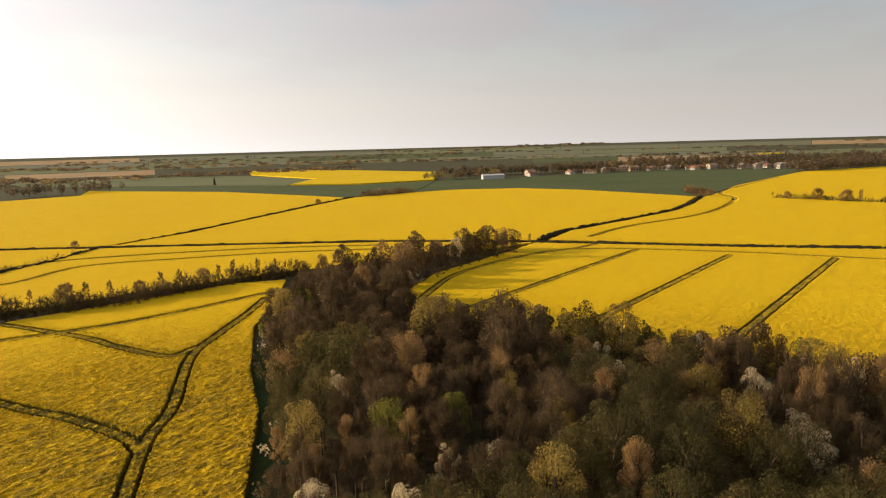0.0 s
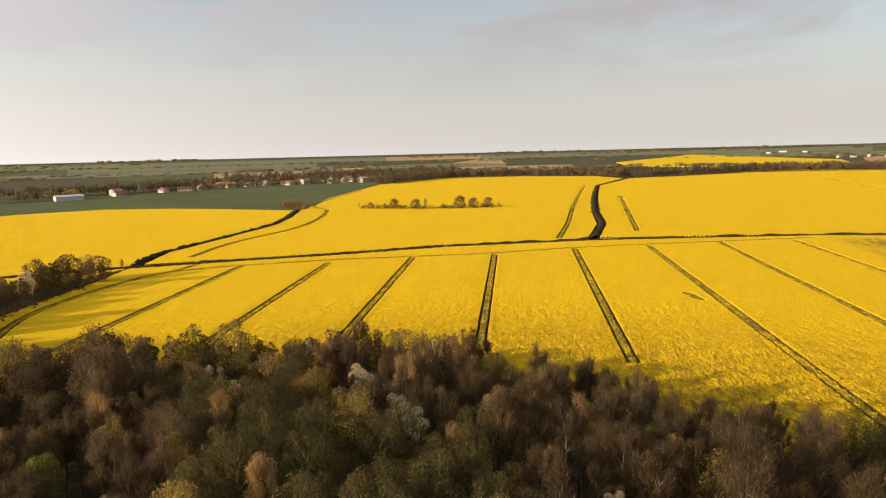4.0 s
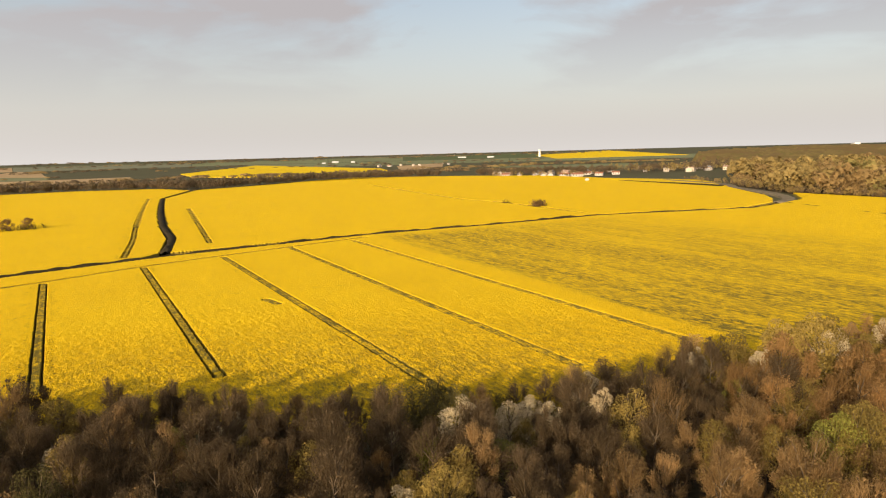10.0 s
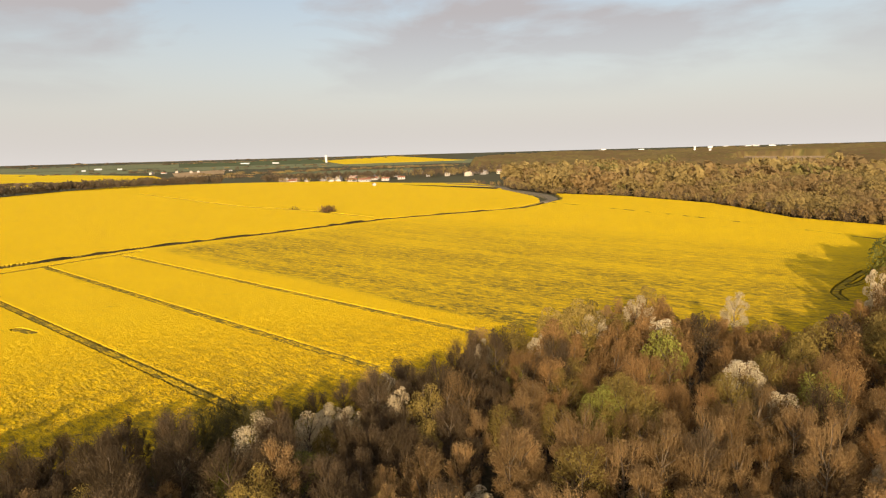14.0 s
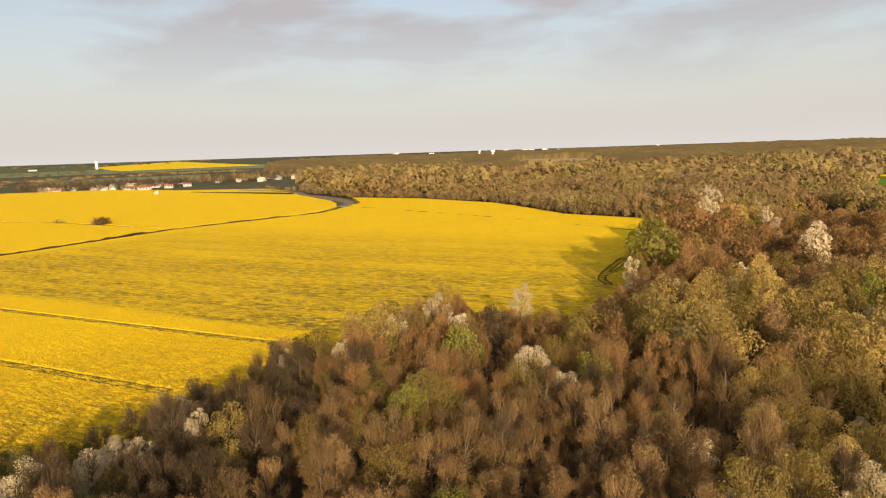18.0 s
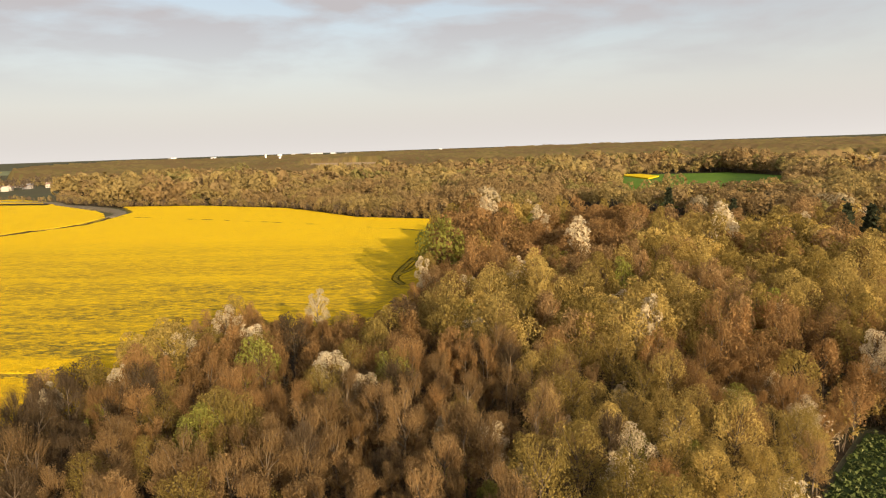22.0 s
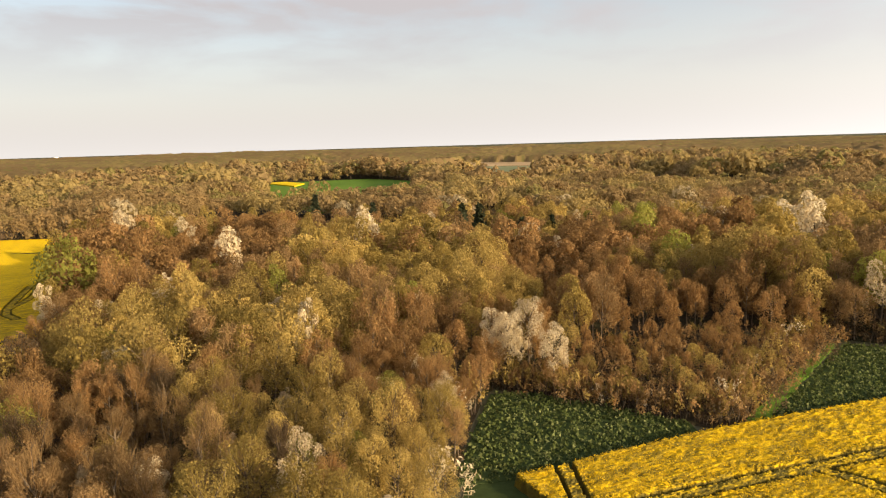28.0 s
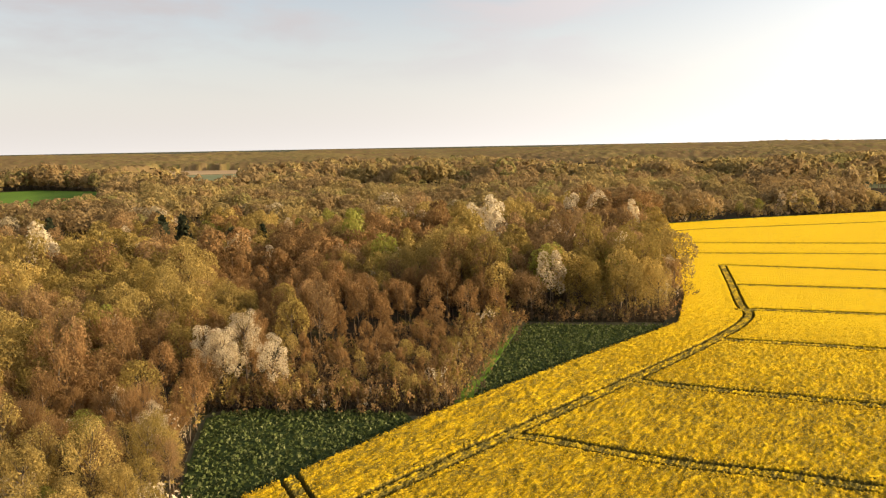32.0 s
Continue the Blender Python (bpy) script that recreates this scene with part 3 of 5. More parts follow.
def fan(seed, tall=9.0, spread=1.8, stems=2, limbs=17, twigs=280, fine=460, buds=560, bud=0.1, upright=0.12, twig=0.72, thick=0.026, along=0.3, lobes=0, sides=4, rake=0.9):
    """A coppiced broadleaf: stems that fan into limbs, limbs into twigs and fine twigs with buds, up to an uneven dome."""
    g = np.random.default_rng(seed)
    wood, a, b = [], [], []
    r = 0.012 * tall / math.sqrt(stems)
    heads = []
    for s in range(stems):
        w = s * 6.283 / stems + g.uniform(0, 1.5)
        off = 0.0 if stems == 1 else 0.22
        foot = np.array([math.cos(w) * off, math.sin(w) * off, -0.1])
        top = np.array([math.cos(w) * off * 3.5, math.sin(w) * off * 3.5, tall * g.uniform(0.62, 0.74)]) + np.array([g.normal(), g.normal(), 0]) * 0.18
        wood.append(prism(foot, top, r * 1.3, r * 0.4, sides))
        heads.append((foot, top))
    dent = g.uniform(0, 6.28, 3)
    for k in range(limbs):
        w = k * 2.39996 + g.normal() * 0.2
        q = math.sqrt((k + 0.5) / limbs) * spread * (0.85 + 0.17 * math.sin(3 * w + dent[0]))
        z = tall * (0.97 - 0.46 * (q / spread) ** 2) * g.uniform(0.92, 1.0)
        if k > limbs * 0.45 and k % 3 == 0:
            z = tall * g.uniform(0.42, 0.6)
        e = np.array([math.cos(w) * q, math.sin(w) * q, z])
        foot, top = min(heads, key=lambda h: (h[1][0] - e[0]) ** 2 + (h[1][1] - e[1]) ** 2)
        t = min(max((z - q * rake * g.uniform(0.7, 1.2) - 0.6) / top[2], 0.3), 1.0)
        p = foot * (1 - t) + top * t
        mid = p * 0.5 + e * 0.5 + np.array([math.cos(w), math.sin(w), -0.3]) * 0.1 * spread
        wood += [prism(p, mid, r * 0.5, r * 0.32, 3), prism(mid, e, r * 0.32, r * 0.06, 3)]
        a.append(mid)
        b.append(e)
    a, b = np.array(a), np.array(b)

    def shoots(a, way, n, lo, reach, loose, wide, lift):
        pick = g.integers(0, len(a), n)
        t = lo + (1 - lo) * g.uniform(0, 1, n) ** 0.8
        base = a[pick] + way[pick] * t[:, None]
        d = way[pick] / (np.linalg.norm(way[pick], axis=1, keepdims=True) + 1e-9)
        out = (base - np.array([0, 0, tall * 0.62])) / np.array([1, 1, tall * 0.4 / spread])
        out /= np.linalg.norm(out, axis=1, keepdims=True) + 1e-9
        d = d * 0.45 + out * 0.7 + np.array([0, 0, lift]) + g.normal(size=(n, 3)) * loose
        d /= np.linalg.norm(d, axis=1, keepdims=True)
        d *= (reach * g.uniform(0.55, 1.2, n))[:, None]
        return base, d, slivers(g, base, d, np.full(n, wide))

    b1, w1, s1 = shoots(a, b - a, twigs, 0.05, twig, 0.42, thick, upright * 0.6)
    b2, w2, s2 = shoots(b1, w1, fine, 0.15, twig * 0.5, 0.55, thick * 0.8, upright)
    pick = g.integers(0, fine, buds)
    if lobes:
        # the leaves gather in rounded pads
        pad = g.choice(fine, lobes, False)
        near = ((b2[:, None] - b2[pad][None]) ** 2).sum(-1).argmin(1)
        at = b2[pick] * 0.5 + b2[pad][near[pick]] * 0.5 + w2[pick] * g.uniform(0.3, 1.0, buds)[:, None]
    else:
        at = b2[pick] + w2[pick] * g.uniform(along, 1.1, buds)[:, None]
    at = at + g.normal(size=(buds, 3)) * bud * 0.6
    out = (at - np.array([0, 0, tall * 0.55])) / np.array([spread, spread, tall * 0.42])
    out /= np.linalg.norm(out, axis=1, keepdims=True) + 1e-9
    return join_soup(wood), join_soup([s1, s2, flakes(g, at, bud, out, 0.3)])


def grown(seed, tall=9.0, spread=2.1, lobes=10, shell=800, leaf=0.1, twigs=500, wide=0.02, low=0.22, stems=1, loose=0.45, spike=0.3, sides=4, puff=1.0):
    """A broadleaf with a rounded, lobed crown: limbs run to the heads of the lobes, twigs fan out to their skin, buds or leaves sit on it."""
    g = np.random.default_rng(seed)
    foot = tall * low
    mid, rad = np.array([0, 0, (tall + foot) / 2]), np.array([spread, spread, (tall - foot) / 2])
    k = np.arange(lobes)
    up = 0.95 - 1.5 * (k + 0.4) / lobes
    w = k * 2.39996 + g.uniform(0, 6.28) + g.normal(size=lobes) * 0.3
    u = np.stack([np.cos(w) * np.sqrt(1 - up ** 2), np.sin(w) * np.sqrt(1 - up ** 2), up], -1)
    size = spread * g.uniform(0.34, 0.56, lobes) * puff
    heads = mid + u * (rad - size[:, None] * 0.9) * g.uniform(0.82, 1.1, (lobes, 1))
    r = 0.012 * tall
    wood = []
    tops = []
    for q in range(stems):
        v = q * 6.283 / stems + g.uniform(0, 1.5)
        off = 0.0 if stems == 1 else 0.25
        top = np.array([math.cos(v) * off * 3, math.sin(v) * off * 3, tall * g.uniform(0.66, 0.78)]) + np.array([g.normal(), g.normal(), 0]) * 0.05 * spread
        tops.append((np.array([math.cos(v) * off, math.sin(v) * off, -0.15]), top))
        wood.append(prism(*tops[-1], r * 1.3 / math.sqrt(stems), r * 0.35, sides))
    for e, s in zip(heads, size):
        a, b = min(tops, key=lambda h: (h[1][0] - e[0]) ** 2 + (h[1][1] - e[1]) ** 2)
        t = min(max((e[2] - np.hypot(e[0], e[1]) * g.uniform(0.9, 1.4)) / b[2], 0.22), 0.95)
        wood.append(prism(a * (1 - t) + b * t, e, r * 0.5, r * 0.2, 3))
        if sides > 3:
            for _ in range(3):
                d = g.normal(size=3) * 0.5 + (e - mid) / rad
                d[2] = abs(d[2]) + 0.25
                wood.append(prism(e, e + d / np.linalg.norm(d) * s * 0.85, r * 0.2, r * 0.05, 3))

    def skin(n):
        m = int(n * 2.2)
        pick = g.choice(lobes, m, p=size ** 2 / (size ** 2).sum())
        d = g.normal(size=(m, 3)) + u[pick] * 0.9 + np.array([0, 0, 0.25])
        d /= np.linalg.norm(d, axis=1, keepdims=True)
        p = heads[pick] + d * (size[pick] * (1.04 - spike * g.uniform(0, 1, m) ** 2))[:, None] * np.array([1, 1, 1.15])
        gap = np.linalg.norm(p[:, None] - heads[None], axis=2) / size[None]
        gap[np.arange(m), pick] = 9
        ok = np.flatnonzero(gap.min(1) > 0.78)[:n]
        return p[ok], d[ok], heads[pick[ok]]

    crown = []
    if twigs:
        p, d, h = skin(twigs)
        # shoots rise fan-wise from the fork below the lobes
        fork = np.array([0, 0, foot + (tall - foot) * 0.22])
        root = fork * 0.3 + h * 0.7
        at = root + (p - root) * g.uniform(0.25, 0.85, (len(p), 1)) + g.normal(size=p.shape) * 0.07 * spread
        tip = p + (d * 0.7 + np.array([0, 0, 0.3])) * (g.uniform(-0.15, 0.16, (len(p), 1)) * spread * 0.5) + g.normal(size=p.shape) * 0.08 * spread
        crown.append(slivers(g, at, tip - at, np.full(len(p), wide)))
    if shell:
        p, d, h = skin(shell)
        o = (p - mid) / rad
        crown.append(flakes(g, p, leaf, d * 0.6 + o * 0.5, loose))
    return join_soup(wood), join_soup(crown)


def stand(seed, n, tall, spread, **more):
    """A few trees of a kind, some slender, some wide."""
    g = random.Random(seed)
    return [grown(seed + j, tall * g.uniform(0.92, 1.06), spread * (0.72 + 0.34 * j / max(n - 1, 1)), **more) for j in range(n)]


TWIGGY = dict(lobes=11, shell=900, leaf=0.08, twigs=1900, wide=0.0145, spike=0.6, loose=0.7)
BUDDING = dict(lobes=13, shell=2100, leaf=0.095, twigs=800, wide=0.016, spike=0.4, loose=0.6)
NEAR = {
    "umber": stand(1, 3, 9.0, 1.55, **TWIGGY) + stand(5, 2, 8.6, 1.95, stems=3, **TWIGGY),
    "moss": stand(11, 3, 8.8, 1.95, **BUDDING),
    "brown": stand(21, 3, 9.0, 1.5, **TWIGGY) + stand(25, 2, 8.5, 1.9, stems=3, **TWIGGY),
    "rust": stand(31, 2, 8.7, 1.45, **TWIGGY) + stand(35, 2, 8.4, 1.9, stems=3, **TWIGGY),
    "olive": stand(41, 4, 8.8, 1.85, **BUDDING),
    "fresh": stand(51, 2, 8.4, 1.8, **dict(BUDDING, shell=2300, leaf=0.1)),
    "gold": stand(55, 3, 8.7, 1.9, **BUDDING),
    "white": stand(61, 3, 8.2, 1.75, **dict(BUDDING, lobes=17, shell=3600, leaf=0.088, twigs=500, spike=0.6, puff=0.75)),
    "dark": [conifer(61), conifer(62, 9.0, 1.8)],
    "broad": [fan(71, 9.0, 4.2, 1, 44, 600, 700, 900, 0.34, 0.1, 1.3, 0.1, sides=5), fan(72, 8.6, 3.6, 1, 38, 500, 600, 800, 0.34, 0.1, 1.3, 0.1, sides=5)],
}
EDGE = dict(lobes=11, shell=800, leaf=0.16, twigs=760, wide=0.032, spike=0.45, sides=3, loose=0.7, low=0.14)
FULL = dict(EDGE, shell=1350, leaf=0.175, twigs=320, spike=0.3)
MIDNEAR = {
    "umber": stand(301, 3, 8.6, 2.1, **EDGE), "moss": stand(306, 2, 8.4, 2.4, **FULL), "brown": stand(311, 3, 8.6, 2.1, **EDGE), "rust": stand(321, 3, 8.2, 2.0, **EDGE),
    "olive": stand(331, 3, 8.5, 2.5, **FULL), "fresh": stand(341, 2, 8.2, 2.3, **FULL), "gold": stand(345, 3, 8.5, 2.4, **FULL), "white": stand(351, 2, 8.2, 2.0, **dict(FULL, puff=0.8)), "dark": [conifer(361, 11, 2.4, 11, 8, 0.9)],
}
WIDE = dict(lobes=10, shell=700, leaf=0.34, twigs=300, wide=0.05, spike=0.3, sides=3, loose=0.7, low=0.14)
MIDDLE = {k: stand(100 + i * 10, 3, 9.6, 2.3 if k == "white" else 3.2, **WIDE) for i, k in enumerate(KINDS)}
MIDDLE["dark"] = [conifer(161, 11.5, 2.8, 9, 7, 1.1), conifer(162, 10, 2.4, 9, 7, 1.1)]
BROAD = dict(lobes=8, shell=280, leaf=0.66, twigs=0, spike=0.15, sides=3, loose=0.45, low=0.2)
FAR = {k: stand(200 + i * 10, 4, 7.6, 4.4, **BROAD) for i, k in enumerate(KINDS)}
MISTY = {k: stand(280 + i * 10, 4, 7.6, 4.4, **dict(BROAD, shell=100, leaf=1.2, lobes=6)) for i, k in enumerate(KINDS)}
BELT = {k: stand(250 + i * 10, 3, 9.0, 3.0, **dict(BROAD, shell=60, leaf=1.0, lobes=6)) for i, k in enumerate(KINDS)}
VAST = {k: [clump(300 + i * 10 + j, 5.5, 10.0, 36, 2.9) for j in range(4)] for i, k in enumerate(KINDS)}
BUSH = {k: [fan(400 + i * 10 + j, 2.7, 1.5, 2, 5, 44, 60, 70, 0.17, 0.1, 0.7, 0.03, sides=3, rake=1.2) for j in range(2)] for i, k in enumerate(KINDS)}


def many(name, trees, protos, label, category="trees", mass=False):
    """Trees that nobody could count, joined: rows of x, y, kind, size, turn."""
    g = np.random.default_rng(len(trees))
    mats = [MAT_BARK] + [(CANOPY if mass else CROWN_MANY)[k] for k in KINDS]
    order = {k: i + 1 for i, k in enumerate(KINDS)}
    vs, fs, ms, ts, n = [], [], [], [], 0
    groups = {}
    for x, y, kind, size, turn in trees:
        groups.setdefault((kind, int(g.integers(0, len(protos[kind])))), []).append((x, y, size, turn))
    for (kind, j), rows in groups.items():
        rows = np.array(rows)
        (wv, wf), (cv, cf) = protos[kind][j]
        v, f = np.concatenate([wv, cv]), np.concatenate([wf, cf + len(wv)])
        m = np.concatenate([np.zeros(len(wf), np.int32), np.full(len(cf), order[kind], np.int32)])
        c, s = np.cos(rows[:, 3])[:, None], np.sin(rows[:, 3])[:, None]
        k = rows[:, 2][:, None]
        squash = g.uniform(0.85, 1.2, (len(rows), 1))
        px = (v[None, :, 0] * c - v[None, :, 1] * s) * k + rows[:, 0][:, None]
        py = (v[None, :, 0] * s + v[None, :, 1] * c) * k + rows[:, 1][:, None]
        pz = v[None, :, 2] * k * squash + rise(rows[:, 0], rows[:, 1])[:, None]
        vs.append(np.stack([px, py, pz], -1).reshape(-1, 3))
        fs.append((f[None] + (np.arange(len(rows)) * len(v))[:, None, None] + n).reshape(-1, 3))
        ms.append(np.tile(m, len(rows)))
        ts.append(np.repeat(g.uniform(0, 1, len(rows)), len(v)))
        n += len(rows) * len(v)
    me = mesh_of(name, np.concatenate(vs), np.concatenate(fs), mats, np.concatenate(ms), {"tone": np.concatenate(ts)})
    return tagged(new(name, me), label, category, kind="stuff")


TREE_NAMES = {"moss": ("ivied_tree", "dark olive tree with dense twigs in the wood"), "broad": ("hedgerow_tree", "spreading bare hedgerow tree standing among rape fields"), "umber": ("bare_tree", "leafless grey-brown tree of a dense coppice wood"), "brown": ("deciduous_tree", "slender bare brown deciduous tree in a coppice wood"), "rust": ("coppiced_tree", "many-stemmed tree with rust-brown spring buds"),
              "olive": ("budding_tree", "tree with olive-gold opening buds"), "fresh": ("leafing_tree", "tree coming into fresh green leaf"), "gold": ("golden_tree", "tree with pale gold opening leaves in the wood"),
              "white": ("blossoming_tree", "wild cherry tree covered in creamy white blossom"), "dark": ("conifer", "dark green conifer among bare trees")}
MASTERS = {}


def tree_thing(kind, j, x, y, size, turn):
    """A tree of its own: stem and limbs, and a crown."""
    m = Matrix.LocRotScale((x, y, float(rise(np.array(x), np.array(y)))), Euler((0, 0, turn)), (size, size, size * random.uniform(0.85, 1.03)))
    if (kind, j) in MASTERS:
        first = MASTERS[kind, j]
        return copy_thing(first, m @ Matrix.Diagonal((1 / first.scale.x, 1 / first.scale.y, 1 / first.scale.z, 1)))
    name, label = TREE_NAMES[kind]
    (wv, wf), (cv, cf) = NEAR[kind][j]
    root = tagged(new(name), label, "tree", "trees of the near wood")
    trunk = new("trunk", mesh_of("trunk", wv, wf, [MAT_BARK]))
    crown = new("crown", mesh_of("crown", cv, cf, [CROWN["brown" if kind == "broad" else kind]]))
    trunk.parent = crown.parent = root
    MASTERS[kind, j] = root
    root.matrix_basis = m
    return root


# ---- woods ----
WOOD = [(-15, 50), (-19, 70), (-25, 86), (-31, 109), (-32, 130), (-26, 147), (-8, 169), (18, 188), (22, 183), (-1, 152), (-8, 128), (-3, 104), (11, 99), (24, 93), (38, 84), (46, 73), (51, 64), (53, 55),
        (56, 47), (57, 37), (60, 25), (66, 15), (75, 4), (83, -7), (94, -20), (102, -33), (91, -50), (97, -62), (127, -89), (190, -137), (222, -164), (222, -240), (40, -230), (26, -78), (27, -73), (25, -62), (22, -50), (10, -20), (-4, 20)]
FOREST = [(222, -240), (222, -165), (263, -145), (340, -144), (408, -117), (452, -78), (540, -54), (620, -60), (900, -85), (1400, -60), (2700, -150), (3300, -1200), (2500, -2800), (0, -3600), (-2200, -2600), (-900, -560),
          (-330, -306), (-187, -267), (-130, -255), (-91, -242), (-72, -213), (-58, -215), (-64, -200), (-62, -172), (-51, -127), (-41, -109), (-16, -112), (-12, -104), (-3, -75), (0, -72), (11, -73), (26, -75), (40, -230)]
CLEARINGS = [[(205, -255), (145, -294), (240, -495), (345, -425)], [(330, -560), (250, -520), (185, -370), (222, -345), (280, -360), (400, -490)], [(420, -800), (240, -520), (110, -620), (150, -900), (170, -1000), (420, -1050)], [(800, -450), (1500, -900), (1750, -800), (950, -410)],
             [(95, -208), (118, -214), (176, -198), (160, -186), (110, -190)], [(10, -176), (30, -168), (44, -178), (20, -192)], [(-100, -290), (-230, -350), (-420, -500), (-500, -480), (-300, -330)]]
CORNER = [(94, -66), (98, -62), (128, -88), (170, -122), (160, -140), (110, -100), (90, -78)]
NOTCH = [(70, -34), (104, -33), (91, -50), (94, -60), (84, -60)]
YOUNG = [(26, -73), (0, -72), (-3, -74), (-16, -111), (8, -104), (20, -90)]
TALL = [(-16, -111), (-41, -108), (-51, -127), (-63, -172), (-64, -200), (-40, -206), (-8, -160), (2, -118)]
sheet("wood_floor", WOOD, MAT_LITTER, 0.05, "dark brown leaf litter under the near wood", "ground")
sheet("forest_floor", [(x * k, y * k) for x, y in FOREST for k in [min(1.0, 1700 / math.hypot(x, y))]], MAT_LITTER, 0.04, "dark brown leaf litter under the wide forest", "ground")


def spots(poly, step, r0, r1, seed):
    """Uneven spots inside poly between two distances from the middle of the plan."""
    p = np.array(poly)
    lo, hi = np.maximum(p.min(0), -r1), np.minimum(p.max(0), r1)
    x, y = [q.ravel() for q in np.meshgrid(np.arange(lo[0], hi[0], step), np.arange(lo[1], hi[1], step))]
    x = x + (scatter_hash(x, y, seed) - 0.5) * step * 0.95
    y = y + (scatter_hash(x, y, seed + 1) - 0.5) * step * 0.95
    r = np.hypot(x, y)
    ok = inside(poly, x, y) & (r >= r0) & (r < r1)
    ok &= (smooth_noise(x, y, 24, 15) > 0.16) | (r < 150) | (r > 800)
    for c in CLEARINGS:
        ok &= ~inside(c, x, y)
    return x[ok], y[ok]


def kind_of(x, y, seed):
    """Which tree stands where: stands of a kind, with strangers among them; the north of the wood gets darker kinds."""
    a, b, u = smooth_noise(x, y, 34, seed), smooth_noise(x, y, 19, seed + 9), scatter_hash(x, y, seed + 3)
    far = np.hypot(x, y)
    out = []
    for px, py, p, q, v, r in zip(x, y, a, b, u, far):
        northern = py + (p - 0.5) * 30 > -2 and r < 300
        half = northern or (py + (p - 0.5) * 30 > -45 and v > 0.93 and r < 200)
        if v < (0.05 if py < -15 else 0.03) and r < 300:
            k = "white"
        elif northern:
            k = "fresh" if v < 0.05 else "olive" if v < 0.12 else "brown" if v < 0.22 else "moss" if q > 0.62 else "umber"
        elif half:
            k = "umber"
        elif v < 0.075:
            k = "fresh"
        elif v < (0.24 if r < 240 else 0.14):
            k = ("brown", "olive", "rust", "olive")[int(v * 1000) % 4]
        elif p > 0.6:
            k = "rust"
        elif py < -35 and (q > 0.55 or v > 0.8):
            k = "gold"
        elif q > 0.4:
            k = "olive"
        else:
            k = "brown"
        out.append(k)
    return out


def wood_height(x, y):
    h = 1.04 + 0.26 * (smooth_noise(x, y, 30, 4) - 0.5)
    r = np.hypot(x, y)
    stand = np.clip((smooth_noise(x, y, 58, 14) - 0.5) * 5, -1, 1)
    h = h + np.clip((r - 125) / 40, 0, 1) * (0.24 * stand + 0.25 * (smooth_noise(x, y, 23, 16) - 0.5)) + np.clip((r - 300) / 200, 0, 1) * 0.25 * stand
    h = np.where((y > 128) & (x < 30), 0.74, h)
    h = np.where(inside(CORNER, x, y), 1.28, h)
    h = np.where(inside(NOTCH, x, y), 0.85, h)
    h = np.where(inside(YOUNG, x, y), 0.52, h)
    return np.where(inside(TALL, x, y), np.where(r < 135, 1.42, 1.25), h)


BLOSSOM = [(-9, 79, 1), (-12, 68, .9), (0, 50, .9), (4, 52, .8), (-3, 43, 1), (16, 74, .9), (20, 71, .8), (39, 49, .95), (46, 42, .8), (48, 40, .8), (53, 17, 1.1), (56, 13, 1), (59, 10, 1), (65, 7, 1.05), (40, 17, .9),
           (44, 60, .9), (88, -26, 1.25), (93, -42, 1.2), (78, -11, 1.1), (83, -19, 1.1), (43, -2, .9), (60, 12, .9), (76, -4, 1), (58, 12, 1)]
BLOSSOM_SOUTH = [(45, -2, .9), (53, -41, .8), (45, -44, .9), (40, -42, .8), (39, -47, .7), (43, -54, .8), (33, -49, .8), (115, -101, 1.1), (109, -110, 1), (83, -52, .8), (34, -60, .8), (27, -60, .9), (26, -79, 1.3), (24, -82, 1.3),
                 (19, -76, 1.15), (44, -89, 1.1), (48, -88, 1), (22, -38, .9), (30, -31, .7), (36, -33, .8), (46, -38, .7), (34, -67, .9), (28, -80, 1.25), (114, -93, 1)]


def rows_of(poly, step, r0, r1, seed, scale=1.0):
    x, y = spots(poly, step, r0, r1, seed)
    edge = np.clip(line_distance([*poly, poly[0]], x, y) / 9, 0, 1) if r0 < 100 else 1.0
    size = wood_height(x, y) * (0.76 + 0.32 * edge) * (0.76 + 0.4 * scatter_hash(x, y, 8)) * scale
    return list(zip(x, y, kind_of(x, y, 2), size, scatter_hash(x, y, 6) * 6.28))


